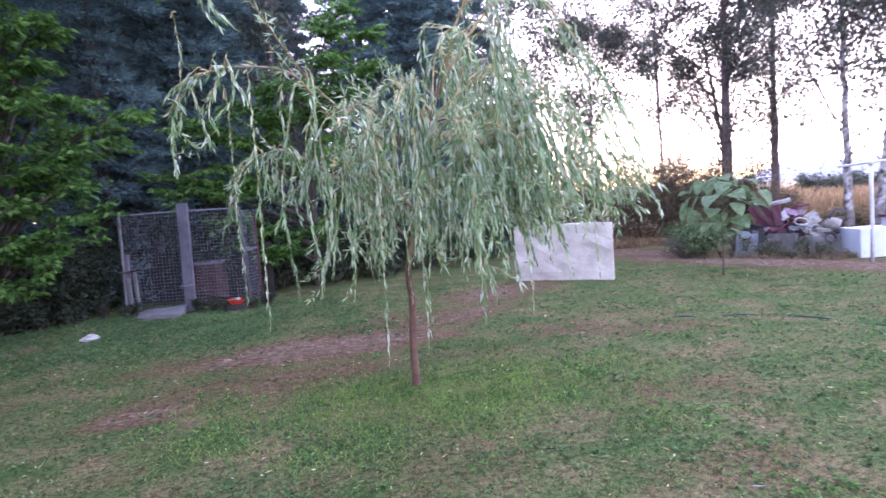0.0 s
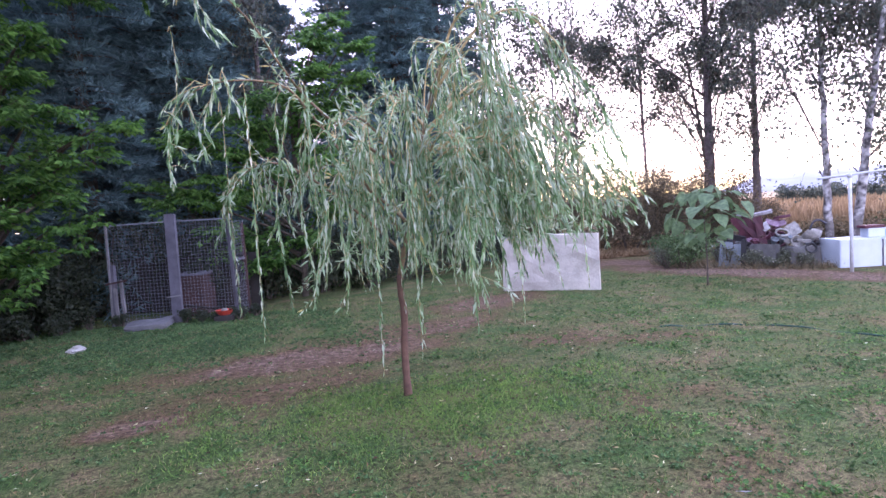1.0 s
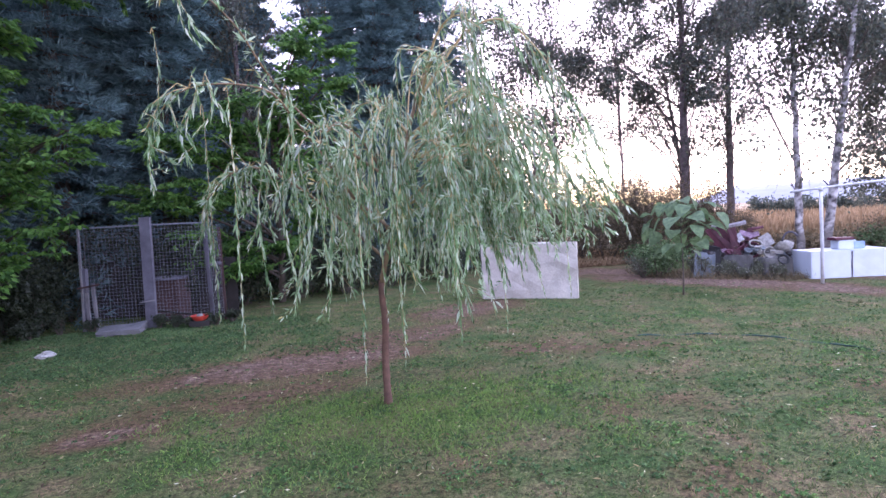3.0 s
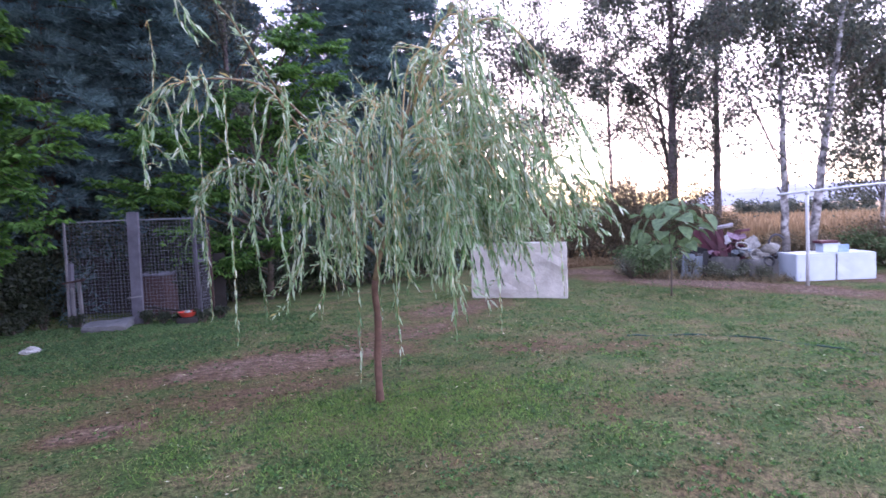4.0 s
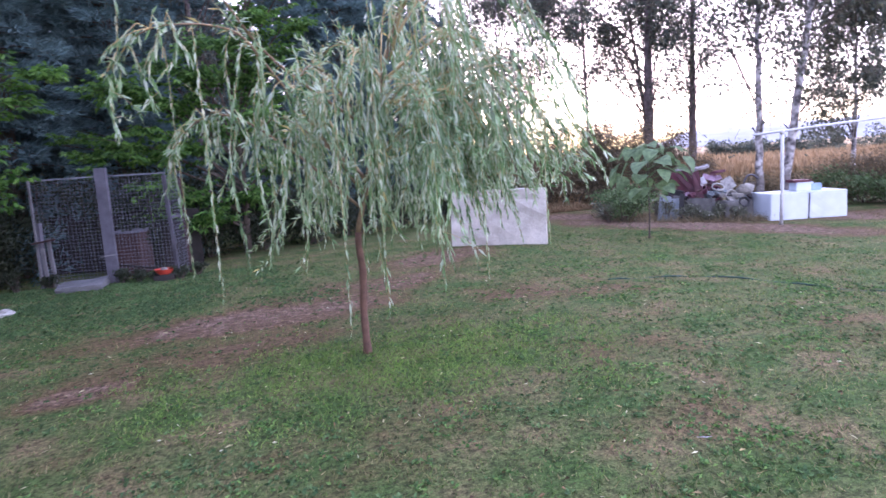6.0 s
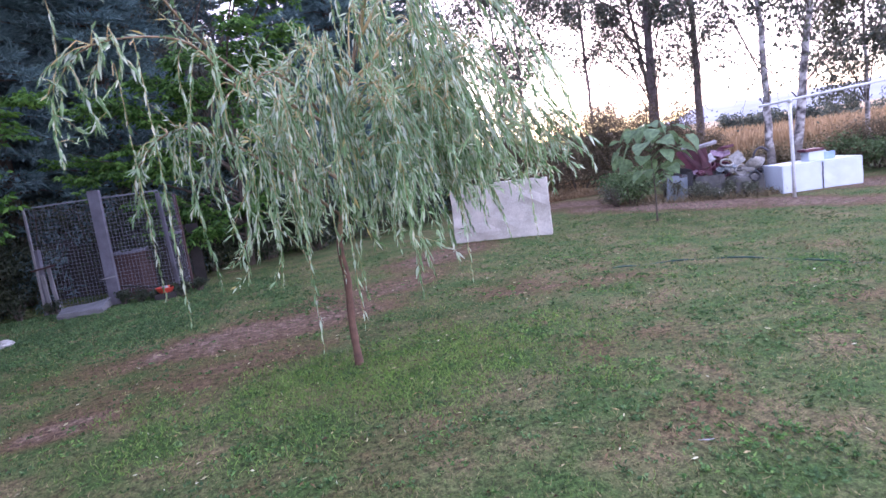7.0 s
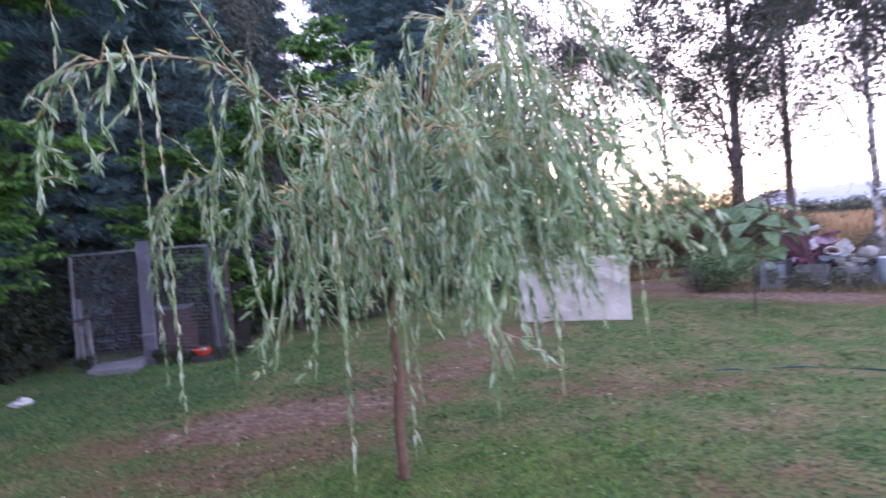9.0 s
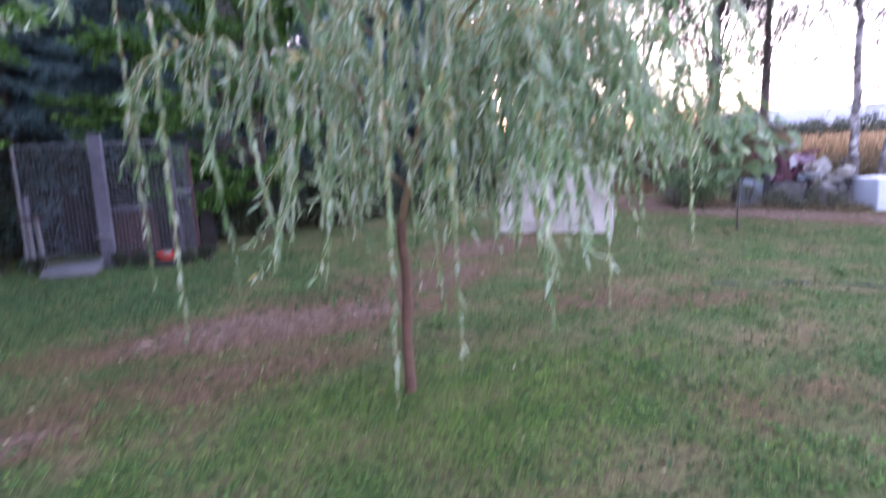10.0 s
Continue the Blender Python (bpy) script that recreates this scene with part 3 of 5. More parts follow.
# ---- trees ----
def pine(seed, tall, wide, gap=0.36, needle=0.036):
    """A dense dark pine: trunk, whorls of boughs, tufts of needles."""
    r = np.random.default_rng(seed)
    trunk = tube([(0, 0, 0), (0.05, 0.02, tall * 0.4), (0, 0.05, tall * 0.75), (0, 0, tall)], [0.17, 0.13, 0.07, 0.02], 8)
    wood, pos, ways = [], [], []
    for z in np.arange(0.25, tall - 0.2, gap):
        reach = wide * (1 - z / tall) ** 0.7 * r.uniform(0.8, 1.15)
        for a in r.uniform(0, 2 * np.pi) + np.arange(5) * 2 * np.pi / 5 + r.normal(0, 0.25, 5):
            ln = reach * r.uniform(0.65, 1.15)
            out = np.array([math.cos(a), math.sin(a), 0])
            pts = np.array([(0, 0, z), *(out * ln * k + (0, 0, z + ln * (0.12 * k - 0.35 * k * k) + (0.12 * k**4)) for k in (0.35, 0.7, 1.0))])
            wood.append(tube(pts, [0.03, 0.02, 0.012, 0.005], 4, False))
            line = curve_points(pts, 12)
            for k in np.linspace(0.15, 1.0, 15):
                c = line[min(int(k * 11), 11)]
                half = 0.38 * ln * (1.05 - k) + 0.10
                for s in (-1, 1):
                    m = r.integers(4, 7)
                    t = r.uniform(0.1, 1, m)
                    side = np.array([-out[1], out[0], 0]) * s + out * 0.6
                    p = c + side * (half * t)[:, None] + r.normal(0, 0.05, (m, 3))
                    for q in p:
                        pos.append(np.repeat(q[None], 3, 0))
                        ways.append(unit(side * 0.7 + out * 0.6 + np.array([0, 0, 0.15]))[None] + r.normal(0, 0.55, (3, 3)))
    pos, ways = np.concatenate(pos), np.concatenate(ways)
    v, f = leaf_set(pos, ways, r.uniform(0.13, 0.27, len(pos)), needle * 0.72, r, 0.1)
    return mesh_of("trunk", *trunk, M_BARK, True), mesh_of("bough_wood", *join(*wood), M_BARK), mesh_of("crown", v, f, M_PINE)


pines = [pine(1, 10.5, 2.7), pine(2, 9.0, 2.4), pine(3, 10.5, 2.8, 0.75, 0.06)]
EYE_X, EYE_Y = 0.65, 0.6
for k, (head, dist, kind, turn, size) in enumerate([
    (-33, 15.5, 0, 10, 1.0), (-25, 16.5, 1, 80, 1.1), (-19, 17.5, 0, 140, 1.05), (-13, 16.5, 1, 200, 1.1), (-7.5, 18.0, 0, 260, 1.1), (-9, 14.6, 1, 30, 0.95), (-16.5, 14.2, 0, 77, 0.95),
    # Headings -45 and beyond, and -40 at 8.9: unseen pines added for shade.
    (-2.2, 19.5, 1, 15, 1.1), (5.2, 19.5, 0, 75, 1.05), (9.5, 18.2, 1, 120, 1.1), (13.2, 19.5, 0, 310, 1.1), (-40, 14.0, 1, 50, 1.1), (-16, 22, 0, 20, 1.2), (-4, 23, 1, 20, 1.2), (-28, 22, 0, 33, 1.2), (-45, 11.0, 0, 5, 1.3), (-53, 7.7, 0, 70, 1.1), (-80, 6.6, 1, 140, 1.2), (-40, 8.9, 1, 100, 0.9), (-62, 5.7, 1, 30, 0.9), (-102, 7.8, 0, 220, 1.3), (-126, 8.5, 1, 20, 1.2), (-21, 25, 2, 10, 1.3), (-10, 25, 2, 60, 1.3), (-5.5, 25.5, 2, 100, 1.2), (7, 25, 2, 200, 1.2), (11.5, 25, 2, 140, 1.25)]):
    t = thing("pine_tree", EYE_X + dist * math.sin(radians(head)), EYE_Y + dist * math.cos(radians(head)), 0, "tall dark blue-green pine with boughs down to the ground", "pine", "pines behind the garden", rz=turn)
    t.scale = (size, size, size)
    part("trunk", pines[kind][0], None, t)
    tagged(part("bough_wood", pines[kind][1], None, t), kind="stuff")
    tagged(part("crown", pines[kind][2], None, t), kind="stuff")


def compound_leaves(tips, ways, r, leaflet=0.108, wide=0.05):
    """Drooping leaves of five leaflets each."""
    pos, way = [], []
    for p, w in zip(tips, ways):
        w = w / (np.linalg.norm(w) + 1e-9)
        side = np.cross(w, (0, 0, 1.0))
        side /= np.linalg.norm(side) + 1e-9
        stalk = w * 0.09
        for k, s, f in ((0.45, 1, 0.5), (0.45, -1, 0.5), (0.8, 1, 0.7), (0.8, -1, 0.7), (1.0, 0, 1.0)):
            pos.append(p + stalk * k)
            way.append(w * f + side * s * 0.75 + np.array([0, 0, -0.45]) + r.normal(0, 0.2, 3))
    n = len(pos)
    return leaf_set(pos, way, leaflet * r.uniform(0.75, 1.2, n), wide * r.uniform(0.8, 1.2, n), r, 0.18, 0.12)


def leafy_tree(name, x, y, limbs, label, category, seed, twigs=12, per_twig=7, trunk_r=0.08, trunk_top=None):
    """A tree from limb lines (in its own axes): trunk, limbs, crown of compound leaves on twigs."""
    r = np.random.default_rng(seed)
    t = thing(name, x, y, 0, label, category)
    part("trunk", mesh_of("trunk", *tube(curve_points(trunk_top, 10), np.linspace(trunk_r, trunk_r * 0.35, 10), 8), M_BARK, True), None, t)
    tips, ways, wood = [], [], []
    for keys in limbs:
        line = curve_points(keys, 14)
        part("limb", mesh_of("limb", *tube(line, np.linspace(trunk_r * 0.4, 0.006, 14), 5), M_BARK, True), None, t)
        d = np.gradient(line, axis=0)
        for k in r.uniform(0.38, 1.0, twigs):
            c, w = line[int(k * 13)], unit(d[int(k * 13)])
            w = unit(w * (1, 1, 0.4) * 0.9 + r.normal(0, 0.75, 3) * (1, 1, 0.38))
            ln = r.uniform(0.2, 0.5)
            wood.append(tube([c, c + w * ln * 0.5 + (0, 0, 0.01), c + w * ln], [0.005, 0.003, 0.002], 3, False))
            side = np.cross(w, (0, 0, 1.0))
            for m in range(per_twig):
                q = (m + 1) / per_twig
                tips.append(c + w * ln * q)
                ways.append(w * 0.5 + side * (1 if m % 2 else -1) * (1.1 - 0.6 * q) + np.array([0, 0, 0.15]) + r.normal(0, 0.15, 3))
    tagged(part("twig_wood", mesh_of("twig_wood", *join(*wood), M_BARK), None, t), kind="stuff")
    v, f = compound_leaves(tips, ways, r)
    tagged(part("crown", mesh_of("crown", v, f, M_MAPLE), None, t), kind="stuff")
    return t


def limb_to(tip, r, start):
    """A limb line from the trunk to its tip, rising first and then level."""
    tip = np.asarray(tip, float)
    low = np.array([0.0, 0.0, max(0.25, tip[2] * start)])
    out = (tip - low) * (1, 1, 0)
    return [low, low + out * 0.35 + (0, 0, (tip[2] - low[2]) * 0.55), low + out * 0.75 + (0, 0, (tip[2] - low[2]) * 0.98 + 0.05 + 0.05 * r.normal()), tip]


r = np.random.default_rng(5)
TIPS_A = [(1.54, -1.38, 4.2), (1.5, -1.27, 3.91), (1.29, -1.49, 3.61), (1.33, -1.91, 3.85), (1.58, -1.22, 3.14), (2.41, -1.08, 2.86), (2.24, -1.38, 2.45), (1.8, -1.23, 2.45), (1.62, -1.35, 2.04), (1.37, -1.46, 2.23), (1.8, -1.38, 1.57)]
TIPS_A += [(1.56, -1.5, 1.3), (0.99, -1.75, 1.31), (1.3, -1.5, 0.95), (0.7, -1.8, 0.8), (1.08, -1.65, 2.52), (1.21, -1.69, 3.01), (0.93, -1.95, 1.67), (0.97, -1.78, 3.42), (2.13, -1.28, 2.77)]
TIPS_A += [(-0.8, -1.2, 2.0), (-0.9, 0.6, 2.6), (0.9, 1.0, 2.2), (0.2, -1.9, 2.2), (-0.2, -1.8, 3.0), (0.1, -1.8, 1.2), (0.6, -0.9, 4.6), (-0.6, -0.9, 3.9), (0.5, 0.8, 3.6), (1.2, 0.2, 2.9), (0.3, 0.1, 5.2)]
TIPS_A += [(-0.9, -1.5, 0.9), (-1.4, -1.6, 1.6)]
# Unseen high crown from here on, added to shade the cage and left lawn.
TIPS_A += [(2.2, 0.3, 5.6), (2.6, -0.4, 6.2), (1.6, 0.8, 6.0), (3.0, 0.5, 5.8), (1.2, -1.2, 6.5), (0.3, -1.5, 6.6), (-0.8, -1.0, 6.0), (0.5, 1.2, 7.0), (2.0, 0.0, 7.0), (1.0, 0.0, 7.6), (3.2, 0.9, 6.4), (2.6, 1.2, 5.7), (-0.9, 0.8, 6.4), (1.8, -0.9, 5.9), (3.3, -0.2, 6.9)]
for _ in range(85):
    TIPS_A.append((r.uniform(-2.5, 4.6), r.uniform(-3.2, 1.4), r.uniform(6.9, 8.8)))
for _ in range(70):
    TIPS_A.append((r.uniform(-3.0, 2.2), r.uniform(-5.6, -3.0), r.uniform(6.6, 8.4)))
for _ in range(55):
    TIPS_A.append((r.uniform(-2.0, 4.4), r.uniform(-1.6, 1.6), r.uniform(5.4, 6.3)))
leafy_tree("ash_leaved_maple", -4.0, 11.0, [limb_to(p, r, 0.55 if p[2] < 5 else min(0.97, 5.9 / p[2])) for p in TIPS_A], "bushy green ash-leaved maple beside the wire cage", "maple", 21, 10, 7, 0.10, [(0, 0, 0), (0.05, 0, 1.5), (0, 0.1, 3.2), (0.05, 0.05, 6.4)])
TIPS_B = [(0.97, -0.55, 5.18), (0.67, -0.71, 4.78), (1.29, -0.72, 4.66), (0.42, -1.19, 4.16), (1.41, -0.18, 4.26), (-0.03, -0.29, 3.86), (-0.61, -0.69, 3.7), (-1.2, -0.49, 3.4), (-1.88, -0.7, 3.04), (-2.2, -0.97, 3.0), (-2.82, -0.73, 2.24), (-2.41, -0.96, 1.9)]
TIPS_B += [(-2.03, -0.88, 2.08), (-1.6, -0.92, 1.4), (-0.96, -0.52, 1.24), (-1.74, -0.77, 2.32), (-1.23, -0.53, 2.83), (-0.66, -0.76, 3.28), (-0.99, -0.61, 1.98), (-0.66, -0.83, 0.81), (0.35, -0.36, 3.3), (0.91, -0.54, 3.67), (-1.48, -0.62, 0.97)]
TIPS_B += [(1.5, -0.5, 2.6), (0.9, -0.9, 1.8), (0.3, -0.9, 2.5), (0.2, -0.8, 1.2), (-0.3, 0.9, 2.5), (0.9, 0.7, 3.0)]
leafy_tree("ash_leaved_maple", 0.6, 13.2, [limb_to(p, r, 0.6) for p in TIPS_B], "young green ash-leaved maple behind the willow", "maple", 22, 18, 7, 0.07, [(0, 0, 0), (0.05, 0, 1.5), (0, 0.1, 3.2), (0.3, -0.1, 4.6)])


def birch(x, y, tall, radius, lean, seed, label, crown_from=2.6, spreadr=1.9, leaves=1.0, bark=None, forks=(), least=0.22):
    """A birch: banded trunk, thin limbs that rise and then hang, small leaves in clumps with gaps."""
    r = np.random.default_rng(seed)
    t = thing("birch_tree", x, y, 0, label, "birch", "birches at the field's edge")
    base = [(0, 0, 0), (lean[0] * 0.25, lean[1] * 0.25, tall * 0.25), (lean[0] * 0.55, lean[1] * 0.5, tall * 0.5), (lean[0], lean[1], tall)]
    line = curve_points(base, 24)
    line[1:-1, :2] += r.normal(0, 0.012, (22, 2))
    part("trunk", mesh_of("trunk", *tube(line, radius * np.linspace(1, 0.12, 24) ** 0.8, 12), bark or M_BIRCH_BARK, True), None, t)
    wood, pos, way = [], [], []
    starts = list(forks)
    for z in np.sort(crown_from + (tall * 0.97 - crown_from) * r.uniform(0, 1, 44) ** 0.85):
        a = r.uniform(0, 2 * np.pi)
        starts.append((z, a, spreadr * (1.05 - 0.5 * z / tall) * r.uniform(0.4, 1.3), r.uniform(0.5, 1.7)))
    for number, (z, a, reach, rise) in enumerate(starts):
        c = line[min(int(z / tall * 23), 23)]
        o = np.array([math.cos(a), math.sin(a), 0]) * reach
        keys = [c, c + o * 0.4 + (0, 0, rise * reach * 0.6), c + o * 0.8 + (0, 0, rise * reach), c + o * 1.05 + (0, 0, rise * reach * 0.75)]
        limb = curve_points(keys, 12)
        part("limb", mesh_of("limb", *tube(limb, np.linspace(radius * 0.34 if number == 0 and forks else radius * 0.17 if number < len(forks) else max(0.013, radius * 0.13), 0.004, 12), 5), M_BARK, True), None, t)
        for k in r.uniform(0.25, 1.0, 16):
            p = limb[int(k * 11)]
            w = unit(r.normal(0, 1, 3) * (1, 1, 0.4) + o / reach * 0.4)
            ln = r.uniform(0.25, 0.85)
            end = p + w * ln * 1.1 - np.array([0, 0, ln * 0.6])
            mid = p + w * ln * 0.6
            wood.append(tube([p, mid, end], [0.004, 0.003, 0.002], 3, False))
            clump = np.clip(0.85 + 2.8 * noise.noise(Vector(end * 0.85) + Vector((seed * 3.1, 0, 0))), 0.04, 2.4)
            m = 1 + int(38 * r.uniform() ** 1.5 * leaves * clump * np.clip((p[2] - crown_from) / 4.0, least, 1.2))
            f = r.uniform(0.15, 1, m)[:, None]
            q = p * (1 - f) ** 2 + 2 * mid * f * (1 - f) + end * f * f
            pos.append(q + r.normal(0, 0.14, (m, 3)))
            way.append(r.normal(0, 0.8, (m, 3)) + (0, 0, -0.6))
    tagged(part("twig_wood", mesh_of("twig_wood", *join(*wood), M_BARK), None, t), kind="stuff")
    pos, way = np.concatenate(pos), np.concatenate(way)
    v, f = leaf_set(pos, way, r.uniform(0.06, 0.11, len(pos)), r.uniform(0.05, 0.08, len(pos)), r, 0.15, 0.1, 0.38)
    tagged(part("crown", mesh_of("crown", v, f, M_BIRCH_LEAF), None, t), kind="stuff")
    return t


birch(12.3, 16.6, 10.5, 0.19, (0.15, 0.1), 41, "tall birch with a dark old trunk and thin hanging twigs", 2.1, 2.9, 2.2, bark=M_OLD_BARK, forks=[(2.3, 2.6, 0.8, 5.2), (4.2, 3.3, 2.6, 0.9), (5.2, 2.3, 2.8, 0.7), (6.3, 2.9, 3.2, 0.5)])
birch(13.3, 15.9, 10.0, 0.13, (0.1, 0.1), 42, "slim dark-trunked birch at the field's edge", 2.1, 1.9, 1.25, bark=M_OLD_BARK)
birch(11.75, 11.85, 9.5, 0.09, (-0.15, 0.1), 43, "white-barked birch behind the white boxes", 2.1, 1.7, 0.85)
birch(12.13, 11.62, 10.0, 0.105, (0.9, -0.7), 44, "leaning white-barked birch behind the white boxes", 2.1, 1.8, 0.85)
birch(11.0, 17.7, 9.5, 0.055, (-0.2, 0.1), 50, "thin young birch with a lacy crown", 3.6, 2.8, 2.0, bark=M_OLD_BARK)
birch(10.0, 20.5, 9.0, 0.07, (0.1, 0.1), 45, "leafy birch beside the dark pines", 2.0, 2.3, 1.0)
birch(7.6, 21.0, 9.5, 0.07, (-0.1, 0.1), 46, "leafy birch beside the dark pines", 2.4, 2.3, 1.0)
birch(8.4, 18.6, 9.5, 0.065, (0.1, 0.1), 48, "leafy birch beside the dark pines", 3.0, 3.0, 1.1)
birch(-0.2, 17.0, 9.0, 0.14, (0.1, 0.1), 49, "dark leafy tree among the pines", 2.0, 2.4, 1.3, bark=M_OLD_BARK)
birch(15.0, 12.2, 8.5, 0.06, (0.1, 0.1), 47, "leafy low-branched birch beside the dry field", 1.6, 1.7, 2.0, least=1.0)


def shrub(name, x, y, tall, wide, n, seed, mat, label, category, leaf=(0.05, 0.09), group="", stems=9):
    """A ragged bush: stems and leaves in clumps of uneven height."""
    r = np.random.default_rng(seed)
    t = thing(name, x, y, 0, label, category, group)
    wood, pos = [], []
    for _ in range(stems):
        a, k = r.uniform(0, 2 * np.pi), r.uniform(0.2, 1)
        o = np.array([math.cos(a) * wide * k, math.sin(a) * wide * k, 0])
        top = tall * r.uniform(0.6, 1.1) * (1.05 - 0.4 * k * k)
        line = curve_points([(o[0] * 0.2, o[1] * 0.2, 0), o * 0.55 + (0, 0, top * 0.45), o * 0.9 + (0, 0, top * 0.8), o + (0, 0, top)], 10)
        wood.append(tube(line, np.linspace(0.02, 0.004, 10), 4, False))
        m = n // stems
        f = r.uniform(0.12, 1, m) ** 0.8
        pos.append(line[(f * 9).astype(int)] + r.normal(0, 1, (m, 3)) * (wide * 0.18, wide * 0.18, tall * 0.07))
    pos = np.concatenate(pos)
    pos[:, 2] = np.abs(pos[:, 2]) + 0.03
    way = r.normal(0, 0.8, (len(pos), 3)) + (0, 0, 0.15)
    v, f = leaf_set(pos, way, r.uniform(*leaf, len(pos)), r.uniform(leaf[0] * 0.5, leaf[1] * 0.55, len(pos)), r, 0.18, 0.15)
    tagged(part("stem_wood", mesh_of("stem_wood", *join(*wood), M_BARK), None, t), kind="stuff")
    tagged(part("foliage", mesh_of("foliage", v, f, mat), None, t), kind="stuff")
    return t


for k, (head, dist, tall, wide) in enumerate([(20, 19, 2.0, 1.5), (22.0, 19.5, 2.2, 1.4), (24.6, 18.8, 3.4, 1.0), (27, 18.5, 2.3, 1.4), (29.3, 18.2, 2.5, 1.4), (31.6, 18, 2.7, 1.3), (33.8, 18, 2.4, 1.2), (36.2, 18.4, 2.25, 1.1), (38.3, 18.2, 1.9, 0.9), (28, 21.5, 2.3, 1.6), (32, 21.5, 2.5, 1.6),
                                              (17, 20, 2.6, 1.6), (14, 20, 2.4, 1.6), (54, 17, 1.5, 1.4), (58, 16, 1.8, 1.5), (62, 16, 1.8, 1.5)]):
    shrub("hedge_bush", EYE_X + dist * math.sin(radians(head)), EYE_Y + dist * math.cos(radians(head)), tall, wide, 9000, 60 + k, M_HEDGE, "dark ragged hedge bush against the evening sky", "bush", (0.035, 0.075), "hedge along the field")
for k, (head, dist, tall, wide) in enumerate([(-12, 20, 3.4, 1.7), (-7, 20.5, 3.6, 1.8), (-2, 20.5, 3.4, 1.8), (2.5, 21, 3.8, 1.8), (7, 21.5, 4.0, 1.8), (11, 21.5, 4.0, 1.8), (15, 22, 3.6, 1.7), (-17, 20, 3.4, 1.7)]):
    shrub("tall_thicket_bush", EYE_X + dist * math.sin(radians(head)), EYE_Y + dist * math.cos(radians(head)), tall, wide, 5200, 130 + k, M_SHADE_LEAF, "tall thicket between the pines, coloured dark for shade", "bush", (0.11, 0.20), "thicket", 14)
# Bushes fill the dark gap behind the cage, shade in their colour.
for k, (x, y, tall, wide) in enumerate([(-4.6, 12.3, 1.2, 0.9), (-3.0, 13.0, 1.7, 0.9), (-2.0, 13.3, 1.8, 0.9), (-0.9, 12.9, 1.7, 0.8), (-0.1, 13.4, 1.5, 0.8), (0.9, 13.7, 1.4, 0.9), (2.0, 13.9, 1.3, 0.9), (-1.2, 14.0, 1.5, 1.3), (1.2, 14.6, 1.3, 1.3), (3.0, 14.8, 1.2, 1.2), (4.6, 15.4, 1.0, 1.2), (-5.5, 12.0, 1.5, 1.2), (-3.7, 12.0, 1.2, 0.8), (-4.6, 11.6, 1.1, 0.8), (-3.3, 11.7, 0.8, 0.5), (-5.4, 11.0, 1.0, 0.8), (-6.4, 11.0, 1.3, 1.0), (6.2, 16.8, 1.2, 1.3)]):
    shrub("undergrowth_bush", x, y, tall, wide, 3000, 80 + k, M_SHADE_LEAF, "undergrowth bush at the foot of the pines, coloured dark for shade", "bush", (0.06, 0.11), "undergrowth")

for k, (head, dist, tall, wide) in enumerate([(41.6, 52, 1.5, 0.9), (42.8, 52, 1.5, 1.1), (43.9, 50, 1.8, 1.2), (45.3, 51, 1.6, 1.4), (46.6, 51, 1.7, 1.3), (48.0, 52, 1.8, 1.5), (50.0, 50, 1.8, 1.4), (53, 52, 2.0, 1.6)]):
    shrub("field_bush", EYE_X + dist * math.sin(radians(head)), EYE_Y + dist * math.cos(radians(head)), tall, wide, 1300, 190 + k, M_BIRCH_LEAF, "green bush standing in the dry field", "bush", (0.14, 0.26), "bushes in the field")

for k, (head, dist, tall, wide) in enumerate([(39, 18, 0.7, 1.1), (41.5, 18.5, 0.6, 1.1), (44, 18, 0.65, 1.1), (46.5, 17.8, 0.7, 1.1), (49, 17.3, 0.75, 1.1), (51.5, 17, 0.8, 1.1), (54, 16.6, 0.85, 1.1), (57, 16, 0.85, 1.1)]):
    shrub("rough_weed_clump", EYE_X + dist * math.sin(radians(head)), EYE_Y + dist * math.cos(radians(head)), tall, wide, 2600, 160 + k, M_ROUGH if head < 50 else M_WEED, "rough weeds before the dry field", "weeds", (0.05, 0.10), "weeds before the field", 10)

# Rough dry grass on the bank between the slab and the hedge.
n = 22000
x, y = rng.uniform(6.8, 11.4, n), rng.uniform(15.1, 19.8, n)
way = np.stack([rng.normal(0, 0.6, n), rng.normal(0, 0.6, n), np.ones(n)], -1)
v, f = leaf_set(np.stack([x, y, np.zeros(n)], -1), way, rng.uniform(0.10, 0.34, n), rng.uniform(0.012, 0.026, n), rng, 0.1, 0.3, 0.5)
tagged(new("bank_grass", mesh_of("bank_grass", v, f, M_DRY)), "rough dry grass tufts on the bank before the hedge", "dry grass", kind="stuff")


# ---- the weeping willow ----
WILLOW = (1.37, 5.64)
U, W = np.array([0.98, -0.197, 0.0]), np.array([0.197, 0.98, 0.0])


def willow_place(p):
    """From across, away and up, seen from the lawn, to the tree's own axes."""
    p = np.asarray(p, float)
    return p[..., :1] * U + p[..., 1:2] * W + p[..., 2:] * np.array([0, 0, 1.0])


willow = thing("weeping_willow", *WILLOW, 0, "young weeping willow with long hanging grey-green strands", "willow tree")
wr = np.random.default_rng(77)
trunk_line = willow_place(curve_points([(0, 0, -0.03), (-0.005, 0, 0.35), (0.012, 0, 0.7), (0.0, 0, 1.0), (0.10, -0.02, 1.4), (0.20, -0.03, 1.9), (0.34, -0.05, 2.4), (0.52, -0.1, 2.9)], 40))
radii = np.interp(np.linspace(0, 1, 40), [0, 0.04, 0.3, 0.5, 1.0], [0.040, 0.032, 0.029, 0.026, 0.010])
